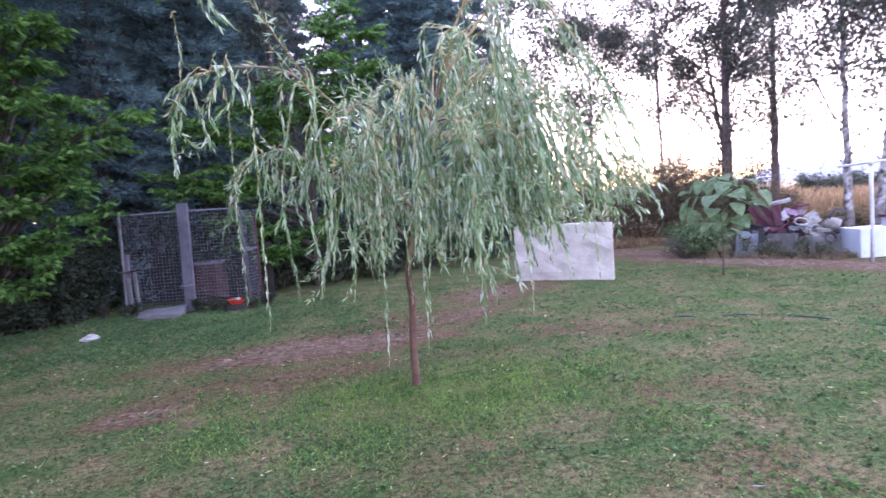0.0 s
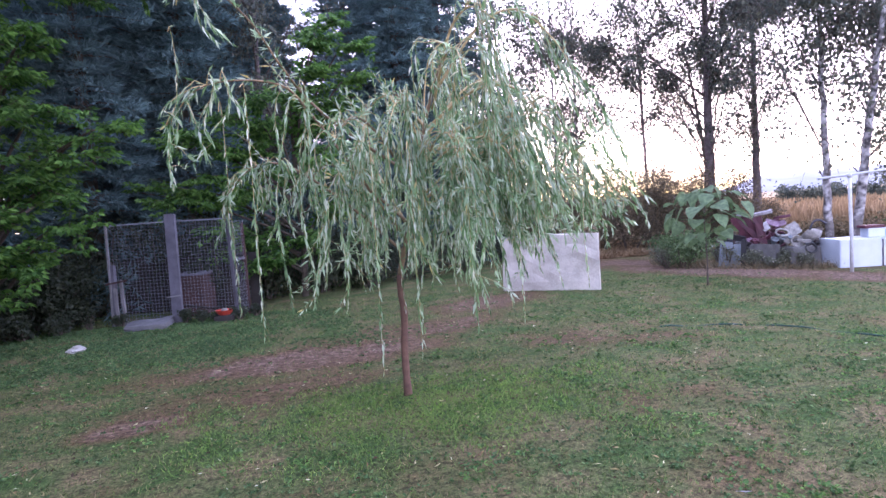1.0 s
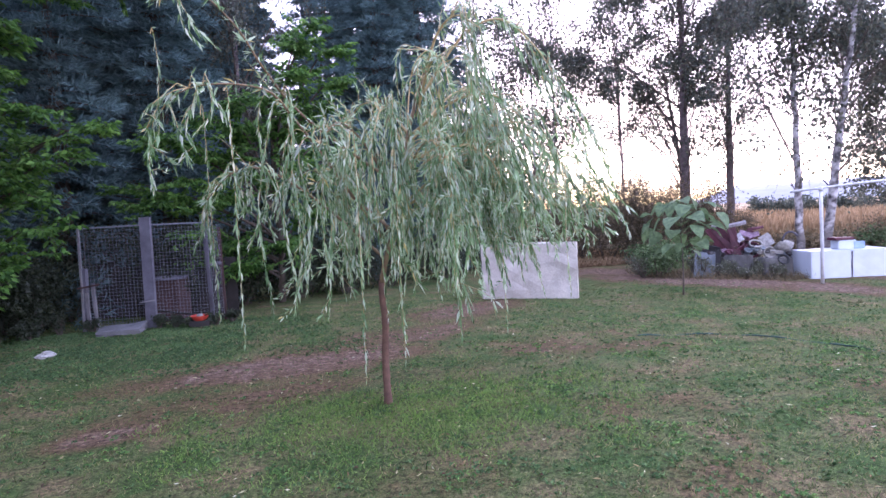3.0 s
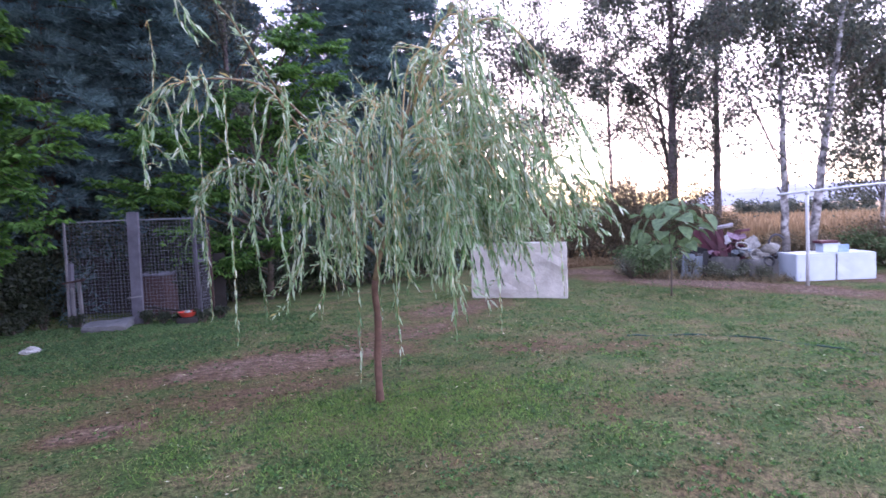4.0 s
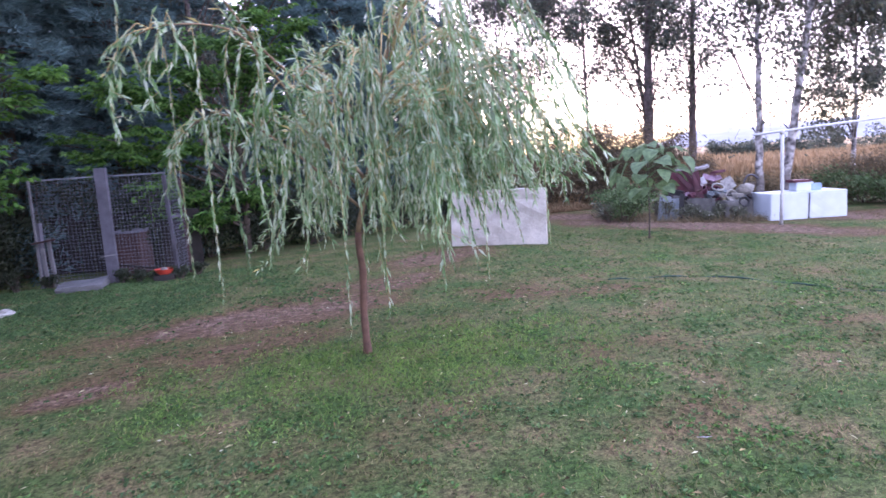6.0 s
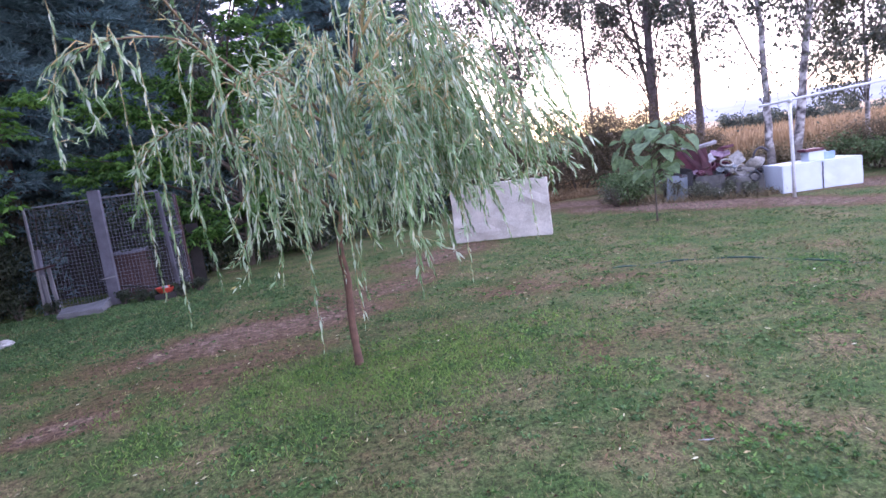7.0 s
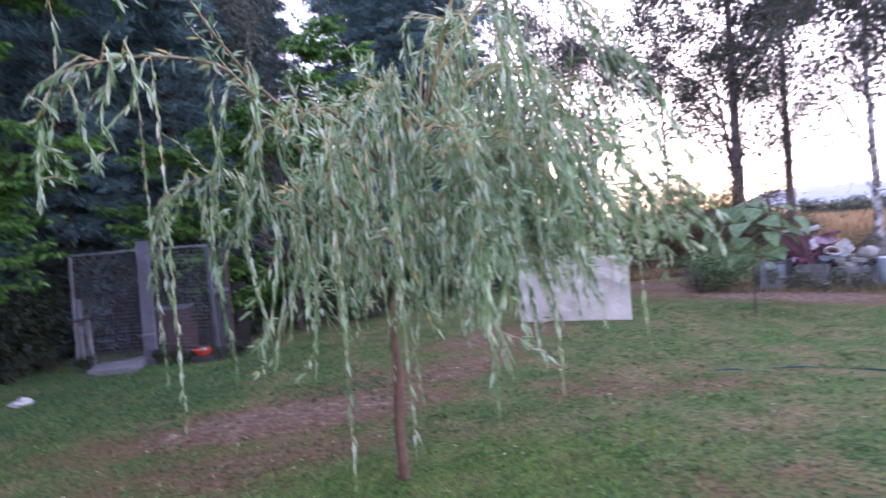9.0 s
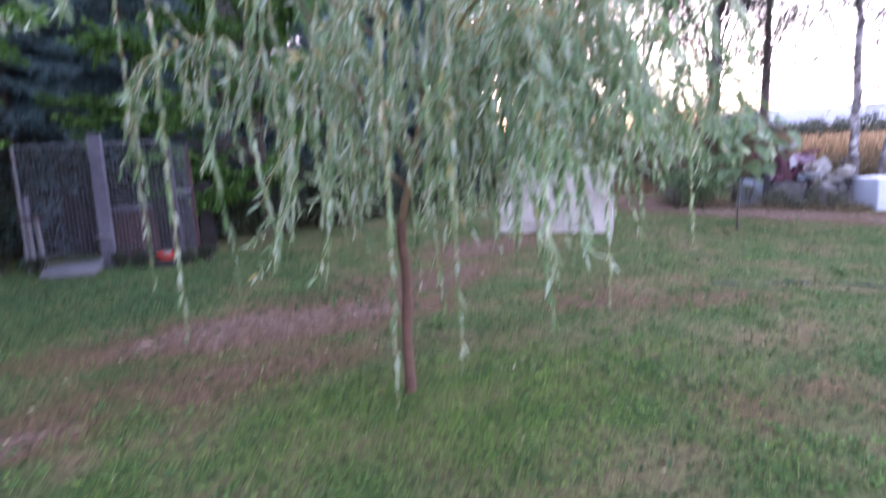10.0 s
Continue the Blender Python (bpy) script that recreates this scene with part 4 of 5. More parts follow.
radii *= 1 + 0.06 * np.sin(np.arange(40) * 1.9) + wr.normal(0, 0.02, 40)
part("trunk", mesh_of("trunk", *tube(trunk_line[:18], radii[:18], 12), M_WILLOW_BARK, True), None, willow, "reddish-brown slim trunk")
part("leader", mesh_of("leader", *tube(trunk_line[17:], radii[17:] * 0.85, 10), M_ARM, True), None, willow, "pale yellow-brown leading stem")

# Limbs: key places across, away, up. Each rises, arches over and hands its strands to the ground.
WILLOW_ARMS = [
    [(0.08, 0, 1.3), (-0.20, -0.4, 1.78), (-0.50, -0.7, 2.25), (-0.68, -0.9, 2.44), (-1.06, -1.18, 2.40), (-1.28, -1.3, 2.15)],
    [(0.2, 0, 1.80), (-0.22, -0.3, 2.10), (-0.52, -0.55, 2.36), (-0.68, -0.8, 2.60), (-0.82, -0.95, 2.85), (-1.02, -1.15, 3.02), (-1.2, -1.28, 2.9)],
    [(0.05, 0, 1.2), (-0.4, -0.1, 1.65), (-0.8, -0.2, 1.95), (-1.05, -0.3, 1.95), (-1.25, -0.35, 1.75)],
    [(0.1, 0, 1.45), (-0.35, 0.4, 1.85), (-0.65, 0.75, 2.02), (-0.9, 0.95, 1.85)],
    [(0.18, 0, 1.7), (-0.05, -0.45, 2.10), (-0.2, -0.85, 2.20), (-0.3, -1.2, 2.0)],
    [(0.25, 0, 2.0), (0.16, -0.35, 2.30), (0.10, -0.7, 2.32), (0.05, -1.1, 2.1)],
    [(0.3, 0, 2.2), (0.10, 0.2, 2.48), (-0.1, 0.45, 2.55), (-0.3, 0.8, 2.4)],
    [(0.45, -0.08, 2.7), (0.56, -0.15, 2.98), (0.70, -0.3, 3.06), (0.85, -0.5, 2.9)],
    [(0.4, -0.05, 2.5), (0.75, -0.1, 2.95), (1.05, -0.2, 3.05), (1.32, -0.25, 2.80), (1.5, -0.3, 2.45)],
    [(0.3, -0.05, 2.2), (0.70, -0.2, 2.45), (1.0, -0.32, 2.42), (1.22, -0.38, 2.15)],
    [(0.2, 0, 1.9), (0.7, -0.1, 2.2), (1.15, -0.15, 2.2), (1.5, -0.1, 1.88), (1.85, 0.0, 1.46)],
    [(0.25, 0, 2.1), (0.7, 0.4, 2.6), (1.1, 0.75, 2.65), (1.4, 0.95, 2.35)],
    [(0.3, 0, 2.3), (0.45, 0.5, 2.8), (0.55, 0.95, 2.75), (0.6, 1.25, 2.4)],
    [(0.12, 0, 1.5), (0.3, -0.5, 1.95), (0.42, -0.9, 2.05), (0.48, -1.2, 1.85)],
    [(0.08, 0, 1.3), (0.5, 0.3, 1.75), (0.95, 0.5, 1.95), (1.3, 0.6, 1.75)],
    [(0.36, -0.05, 2.35), (0.46, -0.35, 2.66), (0.54, -0.65, 2.66), (0.56, -0.95, 2.4)],
    [(0.15, 0, 1.6), (0.65, -0.12, 1.95), (1.1, -0.15, 1.92), (1.42, -0.15, 1.6)],
    [(0.28, 0.0, 2.2), (0.31, 0.12, 2.55), (0.37, 0.2, 2.82), (0.50, 0.24, 2.95), (0.60, 0.26, 2.88)],
    [(0.1, 0, 1.4), (-0.15, 0.35, 1.9), (-0.3, 0.7, 2.2), (-0.45, 1.1, 2.0)],
    [(0.2, 0, 1.8), (0.55, -0.3, 2.05), (0.82, -0.48, 2.0), (0.98, -0.52, 1.75)],
    [(0.2, 0, 1.6), (0.6, 0.1, 1.85), (0.95, 0.2, 1.8), (1.15, 0.25, 1.55)],
]
DENSITY = {0: 10, 1: 4, 2: 18, 3: 13, 17: 9, 7: 12, 8: 7, 9: 22, 10: 26, 11: 8, 12: 10, 14: 22, 15: 14, 16: 26, 19: 26, 20: 24}
starts = []
limb_leaves = []
for n, keys in enumerate(WILLOW_ARMS):
    line = willow_place(curve_points(keys, 26))
    thick = 0.013 if n < 2 else 0.008 if n == 17 else 0.013
    part("limb", mesh_of("limb", *tube(line, np.linspace(thick, 0.0035, 26), 7), M_TWIG if n > 4 else M_ARM, True), None, willow)
    length = np.linalg.norm(np.diff(line, axis=0), axis=1).sum()
    d = np.gradient(line, axis=0)
    # Leaves on the limb itself.
    m = int((62 if n < 2 else 75) * length)
    at = wr.integers(7, 26, m)
    ln_ = wr.uniform(0.05, 0.10, m)
    limb_leaves.append(leaf_set(line[at] + wr.normal(0, 0.008, (m, 3)), unit(d[at]) * 0.7 + unit(wr.normal(size=(m, 3))) * 0.8 - np.array([0, 0, 0.25]), ln_, ln_ * wr.uniform(0.14, 0.2, m), wr, 0.2, 0.1, 0.4))
    # Strands hang in locks of three to six, with gaps between the locks.
    left = int(DENSITY.get(n, 23) * length)
    while left > 0:
        k, lock = wr.uniform(0.22, 1.0), int(wr.integers(2, 5))
        share = (unit(wr.normal(0, 1, 3) * (1, 1, 0.2)), wr.uniform(0.05, 0.26), wr.uniform(0.8, 1.08) if wr.uniform() < 0.5 else wr.uniform(0.25, 0.85))
        for _ in range(min(lock, left)):
            i = int(np.clip(k + wr.normal(0, 0.03), 0.2, 1.0) * 25)
            starts.append((line[i], unit(d[i]), n, share))
        left -= lock


def strand(start, way, drop, r, sway=0.06, gap=0.0155, size=1.0, share=None, swing=0.26):
    """One hanging twig with narrow leaves: out from its limb, over, and down."""
    out = unit(way * 0.5 + r.normal(0, 0.8, 3) * (1, 1, 0.2))
    reach = r.uniform(0.05, 0.28)
    if share:
        out, reach = unit(share[0] + r.normal(0, 0.14, 3)), share[1] * r.uniform(0.8, 1.2)
    a = start + out * reach * 0.5 + (0, 0, r.uniform(0.0, 0.08))
    b = start + out * reach - np.array([0, 0, 0.06])
    lean = U * drop * swing * np.clip((start @ U) - 0.4, 0, 0.9)
    c = b + lean + r.normal(0, sway, 3) * (1, 1, 0) - np.array([0, 0, drop * 0.5])
    e = c + lean + r.normal(0, sway, 3) * (1, 1, 0) - np.array([0, 0, drop * 0.5])
    n = max(6, int((reach + drop) / 0.07))
    line = curve_points([start, a, b, c, e], n)
    wood = tube(line, np.linspace(0.0040, 0.0014, n), 3, False)
    seg = np.linalg.norm(np.diff(line, axis=0), axis=1)
    total = seg.sum()
    s = np.arange(0.03, total, gap) + r.normal(0, 0.004, len(np.arange(0.03, total, gap)))
    s = np.clip(s[r.uniform(0, 1, len(s)) < np.interp(s / total, [0, 0.12, 0.3, 1], [0.35, 0.6, 1, 1])], 0, total - 1e-4)
    at = np.interp(s, np.r_[0, np.cumsum(seg)], np.arange(n))
    i = np.minimum(at.astype(int), n - 2)
    f = (at - i)[:, None]
    p = line[i] * (1 - f) + line[i + 1] * f
    d = unit(line[i + 1] - line[i])
    w = d * 0.9 + unit(r.normal(size=(len(p), 3))) * r.uniform(0.15, 0.5, (len(p), 1)) + np.array([0, 0, -0.2])
    ln = size * r.uniform(0.045, 0.10, len(p)) * np.interp(s / total, [0, 0.15, 0.85, 1], [0.7, 1, 1, 0.6])
    leaves = leaf_set(p, w, ln, ln * r.uniform(0.17, 0.26, len(p)), r, 0.2, 0.08, 0.4)
    if size < 1.0 or drop < 0.25:
        return wood, leaves
    # Short side twigs stand off the strand here and there.
    woods, sets = [wood], [leaves]
    for _ in range(r.integers(0, 3)):
        q = p[r.integers(len(p) // 4, len(p))]
        way2 = unit(np.array([0, 0, -0.5]) + r.normal(0, 0.75, 3) * (1, 1, 0.4))
        ln2 = r.uniform(0.08, 0.26)
        side = curve_points([q, q + way2 * ln2 * 0.55, q + way2 * ln2 - np.array([0, 0, 0.03])], 5)
        m = int(ln2 / 0.017) + 2
        at2 = side[r.integers(1, 5, m)] + r.normal(0, 0.006, (m, 3))
        l3 = r.uniform(0.04, 0.085, m)
        woods.append(tube(side, np.linspace(0.0022, 0.001, 5), 3, False))
        sets.append(leaf_set(at2, way2 + unit(r.normal(size=(m, 3))) * 0.7, l3, l3 * r.uniform(0.16, 0.24, m), r, 0.2, 0.1, 0.4))
    return join(*woods), join(*sets)


BOTTOM_U, BOTTOM_Z = [-1.5, -1.2, -0.75, -0.45, -0.1, 0.2, 0.55, 0.75, 1.1, 1.4, 1.9], [1.35, 0.95, 0.82, 0.84, 1.02, 1.02, 0.84, 1.0, 1.27, 1.36, 1.3]
order = wr.permutation(len(starts))
rest = []
count = 0
for n in order:
    p, w, k, share = starts[n]
    u = float(p @ U)
    low = np.interp(u, BOTTOM_U, BOTTOM_Z) + 0.02
    full = p[2] - low
    drop = float(np.clip(full * share[2] * wr.uniform(0.7, 1.05), 0.15, 1.9))
    if wr.uniform() < np.interp(u, [-0.95, -0.8, -0.3, 0.05, 0.4, 1.0, 1.3], [0.2, 0.46, 0.52, 0.42, 0.2, 0.26, 0.12]):
        continue
    if u < -0.88 or (k == 1 and p[2] > 2.5):
        drop = wr.uniform(0.08, 0.30) if wr.uniform() < 0.72 else wr.uniform(0.3, 0.75)
    wood, leaves = strand(p, w, drop, wr, share=share)
    if count < 280:
        s = part("hanging_twig", mesh_of("hanging_twig", *wood, M_TWIG), None, willow)
        part("leaves", mesh_of("leaves", *leaves, M_WILLOW), None, s)
    else:
        rest.append((wood, leaves))
    count += 1
# Short upright shoots on top of the limbs.
for n in wr.choice(len(starts), 70, replace=False):
    p, w, k, share = starts[n]
    if p[2] < 1.9:
        continue
    ln = wr.uniform(0.10, 0.30)
    way = unit(np.array([0, 0, 0.9]) + w * 0.3 + wr.normal(0, 0.3, 3))
    line = curve_points([p, p + way * ln * 0.6, p + way * ln + w * 0.03], 5)
    at = line[wr.integers(1, 5, 11)]
    ln2 = wr.uniform(0.045, 0.085, 11)
    rest.append((tube(line, np.linspace(0.0028, 0.001, 5), 3, False), leaf_set(at, way + wr.normal(0, 0.5, (11, 3)), ln2, ln2 * 0.17, wr, 0.2, 0.1)))
# Long single strands that hang below the rest.
for u, w_, top, low in [(-0.82, -1.3, 2.35, 0.85), (-1.12, -0.79, 2.3, 0.93), (-0.07, -1.63, 2.0, 0.66), (0.16, -1.44, 1.9, 0.76), (0.02, -0.9, 1.9, 0.9), (0.1, -0.6, 1.6, 0.7), (0.84, -1.0, 2.2, 0.8), (-1.22, -1.3, 2.7, 2.35), (1.39, -0.6, 1.8, 0.95)]:
    wood, leaves = strand(willow_place((u, w_, top)), np.array([0, 0, -1.0]), top - low, wr, 0.015, 0.026, 0.9, (np.array([0.5, 0.5, 0.0]), 0.04, 1.0), 0.0)
    s = part("hanging_twig", mesh_of("hanging_twig", *wood, M_TWIG), None, willow)
    part("leaves", mesh_of("leaves", *leaves, M_WILLOW), None, s)
if rest:
    tagged(part("twig_mass", mesh_of("twig_mass", *join(*[a for a, _ in rest]), M_TWIG), None, willow), kind="stuff")
    tagged(part("leaf_mass", mesh_of("leaf_mass", *join(*[b for _, b in rest], *limb_leaves), M_WILLOW), None, willow), kind="stuff")

# ---- concrete slab ----
r3 = np.random.default_rng(3)
bm = box((1.69, 0.12, 0.98), bevel=0.022, wear=0.009, rng=r3, cuts=5)
slab = new("concrete_slab", bpy.data.meshes.new("concrete_slab"))
bm.to_mesh(slab.data)
bm.free()
slab.data.materials.append(M_CONCRETE)
ang = math.degrees(math.atan2(10.284 - 11.238, 5.494 - 4.095))
slab.matrix_basis = pose(4.83, 10.82, -0.01, 0, 0, ang)
tagged(slab, "pale stained concrete slab standing on edge in the lawn", "concrete slab")


# ---- wire cage ----
def bar(a, b, w, d, bevel=0.004):
    """A squared timber from a to b: w along the cage's front or across, d in depth."""
    a, b = Vector(a), Vector(b)
    up = (b - a).normalized()
    side = Vector((0.95, -0.28, 0)) if abs(up.z) > 0.7 else up.cross(Vector((0, 0, 1)))
    side = (side - up * side.dot(up)).normalized()
    m = Matrix((side, up.cross(side), up)).transposed().to_4x4()
    bm = box((w, d, (b - a).length), bevel=bevel)
    bm.transform(Matrix.Translation(a) @ m)
    return bm


def wire_panel(a, b, low, high, cell=0.054, r=0.0018):
    """Square-welded wire between two uprights."""
    a, b = np.array(a, float), np.array(b, float)
    ln = np.linalg.norm(b - a)
    pieces = []
    for k in np.linspace(0, 1, int(round(ln / cell)) + 1):
        p = a + (b - a) * k
        pieces.append(tube([(*p, low), (*p, high)], r, 4, False))
    for z in np.linspace(low, high, int(round((high - low) / cell)) + 1):
        pieces.append(tube([(*a, z), (*((a + b) / 2), z + 0.004), (*b, z)], r, 4, False))
    return join(*pieces)


A, M, Rr, S = (-2.42, 11.50), (-1.46, 11.38), (-0.52, 11.12), (-0.34, 11.55)
cage = thing("wire_cage", 0, 0, 0, "old dog cage of square wire mesh on grey timber posts", "cage")
part("post", bar((A[0], A[1], 0), (A[0] + 0.02, A[1], 1.0), 0.09, 0.09), M_BOARD, cage)
part("post", bar((A[0] + 0.16, A[1] - 0.02, 0), (A[0] + 0.13, A[1], 0.75), 0.05, 0.04), M_PALE_BOARD, cage, "pale board")
part("post", bar((M[0] + 0.02, M[1] - 0.06, 0), (M[0] + 0.03, M[1] - 0.06, 1.76), 0.17, 0.07), M_BOARD, cage, "wide grey timber post")
part("post", bar((Rr[0] + 0.02, Rr[1], 0), (Rr[0] - 0.02, Rr[1], 1.6), 0.05, 0.05), M_DARK_POST, cage, "dark grey timber post")
part("post", bar((S[0], S[1], 0), (S[0] - 0.02, S[1], 1.55), 0.045, 0.045), M_RED_BOARD, cage, "red-brown thin post")
part("wire_mesh", mesh_of("wire_mesh", *wire_panel(A, M, 0.05, 1.63), M_WIRE), None, cage)
part("wire_mesh", mesh_of("wire_mesh", *wire_panel(M, Rr, 0.05, 1.62), M_WIRE), None, cage)
part("wire_mesh", mesh_of("wire_mesh", *wire_panel(Rr, S, 0.05, 1.58), M_WIRE), None, cage)
part("top_rail", bar((*A, 1.63), (*M, 1.64), 0.02, 0.02, 0.002), M_WIRE, cage)
part("top_rail", bar((*M, 1.64), (*Rr, 1.63), 0.02, 0.02, 0.002), M_WIRE, cage)
part("cross_rail", bar((M[0], M[1] + 0.03, 0.28), (Rr[0], Rr[1] + 0.03, 0.12), 0.06, 0.03), M_SHADE_WOOD, cage)
part("cross_rail", bar((Rr[0], Rr[1] + 0.02, 0.95), (S[0], S[1] + 0.02, 0.95), 0.03, 0.03), M_BOARD, cage)
part("post", bar((A[0] + 0.07, A[1] - 0.08, 0), (A[0] + 0.05, A[1] - 0.06, 0.62), 0.05, 0.03), M_PALE_BOARD, cage, "pale board")
part("post", bar((A[0] - 0.02, A[1] - 0.05, 0), (A[0] - 0.01, A[1] - 0.03, 1.64), 0.035, 0.03), M_PALE_BOARD, cage, "thin pale pole")
part("latch_board", bar((A[0] - 0.07, A[1] - 0.09, 0.70), (A[0] + 0.24, A[1] - 0.09, 0.74), 0.09, 0.025), M_RED_BOARD, cage, "dark red latch board")
part("clamp", bar((M[0] - 0.12, M[1] - 0.11, 0.42), (M[0] + 0.10, M[1] - 0.11, 0.44), 0.03, 0.02), M_PALE_BOARD, cage, "pale clamp")

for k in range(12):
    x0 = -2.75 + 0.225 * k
    part("back_board", bar((x0, 13.05 - 0.1 * k * 0.6, 0), (x0 + 0.008 * (k % 3 - 1), 13.05 - 0.1 * k * 0.6, 0.98 + 0.04 * ((k * 7) % 5) / 4), 0.21, 0.022), M_SHADE_WOOD, cage, "old back board, cage shade in its dark colour")

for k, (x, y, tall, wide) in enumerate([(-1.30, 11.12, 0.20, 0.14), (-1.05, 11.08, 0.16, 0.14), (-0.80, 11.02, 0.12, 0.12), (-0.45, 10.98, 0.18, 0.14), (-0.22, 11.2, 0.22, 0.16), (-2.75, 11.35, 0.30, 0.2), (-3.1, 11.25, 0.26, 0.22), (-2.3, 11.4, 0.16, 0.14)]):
    shrub("cage_weed", x, y, tall, wide, 420, 400 + k, M_SHADE_LEAF, "low weeds along the foot of the cage, coloured dark for shade", "weeds", (0.03, 0.06), "weeds along the cage", 6)
# Weeds darkened in colour for the shade left of the cage.
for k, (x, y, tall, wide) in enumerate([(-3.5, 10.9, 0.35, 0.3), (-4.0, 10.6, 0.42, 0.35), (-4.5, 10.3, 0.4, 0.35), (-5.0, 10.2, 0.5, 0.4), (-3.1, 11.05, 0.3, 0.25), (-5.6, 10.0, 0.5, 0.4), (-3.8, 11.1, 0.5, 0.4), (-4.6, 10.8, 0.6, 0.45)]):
    shrub("shade_weed", x, y, tall, wide, 800, 430 + k, M_SHADE_LEAF, "weeds under the maple, shade put into their dark colour", "weeds", (0.05, 0.09), "weeds under the maple", 8)
hutch = thing("kennel_box", -1.25, 12.15, 0, "small red-brown kennel box with a grey roof board", "kennel", rz=-12)
part("body", box((0.44, 0.6, 0.70), bevel=0.01), M_RED_BOARD, hutch)
part("roof", box((0.52, 0.7, 0.03), at=(0, 0, 0.70), bevel=0.006), M_BOARD, hutch, "grey roof board")
part("front_board", box((0.05, 0.02, 0.70), at=(0.19, -0.31, 0), bevel=0.004), M_RED_BOARD, hutch)

M_STEP = surface("worn_grey_slab", (0.09, 0.09, 0.094), (0.18, 0.175, 0.18), 5, 60, 0.9, 0.4, 0.006)
step = new("stone_step", bpy.data.meshes.new("stone_step"))
bm = box((0.62, 0.44, 0.10), bevel=0.015, wear=0.008, rng=r3, cuts=3)
bm.to_mesh(step.data)
bm.free()
step.data.materials.append(M_STEP)
step.matrix_basis = pose(-1.80, 10.98, 0.0, 6, -2, -4)
tagged(step, "flat grey stone slab lying before the cage", "stone slab")

bowl = thing("dog_bowl", -0.68, 10.98, 0.09, "bright red plastic bowl on the ground by the cage", "bowl")
part("body", lathe([(0.08, 0.0), (0.12, 0.045), (0.138, 0.085), (0.145, 0.09), (0.13, 0.085), (0.07, 0.03)], 24), M_RED, bowl)
part("contents", lathe([(0.03, 0.04), (0.055, 0.08), (0.04, 0.105), (0.015, 0.112)], 12, 0.08, r3), M_CERAMIC, bowl, "white scraps")
block = thing("wooden_block", -0.68, 10.98, 0, "low weathered timber block under the bowl", "wooden block")
part("block", box((0.30, 0.24, 0.10), bevel=0.01), M_SHADE_WOOD, block)

bm = rock(0.10, (1.0, 0.62, 0.5), r3, 0.6)
stone = new("white_stone", bpy.data.meshes.new("white_stone"))
bm.to_mesh(stone.data)
bm.free()
stone.data.materials.append(M_WHITE_STONE)
stone.matrix_basis = pose(-2.36, 9.44, 0.03, 0, 0, 20)
tagged(stone, "white rough stone lying in the grass", "stone")

# ---- sapling with broad leaves ----
sap = thing("broad_leaved_sapling", 7.1, 9.62, 0, "thin sapling with broad pale green drooping leaves", "sapling")
part("stem", mesh_of("stem", *tube(curve_points([(0, 0, 0), (0.01, 0, 0.5), (-0.01, 0.01, 1.0), (0.0, 0, 1.45)], 16), np.linspace(0.016, 0.006, 16), 7), M_BARK, True), None, sap)


def broad_leaf(size, r):
    """A heart-shaped leaf that cups and droops, with a midrib fold."""
    out = []
    prof = [(0.0, 0.02), (0.08, 0.34), (0.25, 0.48), (0.5, 0.42), (0.75, 0.24), (0.92, 0.09), (1.0, 0.0)]
    for s in (-1, 0, 1):
        for t, w in prof:
            out.append((t * size, s * w * size * 0.95, (0.16 * w * abs(s) - 0.30 * t * t) * size + r.normal(0, 0.006)))
    n = len(prof)
    f = [(s * n + k, s * n + k + 1, (s + 1) * n + k + 1, (s + 1) * n + k) for s in range(2) for k in range(n - 1)]
    return np.array(out), [np.array(f)]


sr = np.random.default_rng(9)
# Tiers of leaves: how many, height, stalk length, leaf length.
for count, z, stalk, size in [(6, 1.50, 0.16, 0.22), (9, 1.40, 0.40, 0.28), (9, 1.26, 0.52, 0.29), (8, 1.08, 0.50, 0.28), (7, 0.88, 0.40, 0.25), (4, 0.68, 0.24, 0.22)]:
    turn = sr.uniform(0, 2 * np.pi)
    for k in range(count):
        a = turn + (k + sr.uniform(-0.25, 0.25)) * 2 * np.pi / count
        reach, zz = stalk * sr.uniform(0.7, 1.25), z + sr.normal(0, 0.05)
        o = np.array([math.cos(a), math.sin(a), 0])
        p0, p2 = np.array([0, 0, zz - 0.10]), o * reach + (0, 0, zz + sr.uniform(0.02, 0.12))
        st = part("leaf_stalk", mesh_of("leaf_stalk", *tube([p0, (p0 + p2) / 2 + (0, 0, 0.04), p2], [0.005, 0.004, 0.003], 5, False), M_WEED), None, sap)
        v, f = broad_leaf(size * sr.uniform(0.8, 1.15), sr)
        m = np.array(Matrix.Translation(p2) @ Matrix.Rotation(a + sr.normal(0, 0.3), 4, "Z") @ Matrix.Rotation(radians(sr.uniform(2, 55)), 4, "Y") @ Matrix.Rotation(sr.normal(0, 0.25), 4, "X"))
        part("leaf", mesh_of("leaf", v @ m[:3, :3].T + m[:3, 3], f, M_BIG_LEAF, True), None, st)

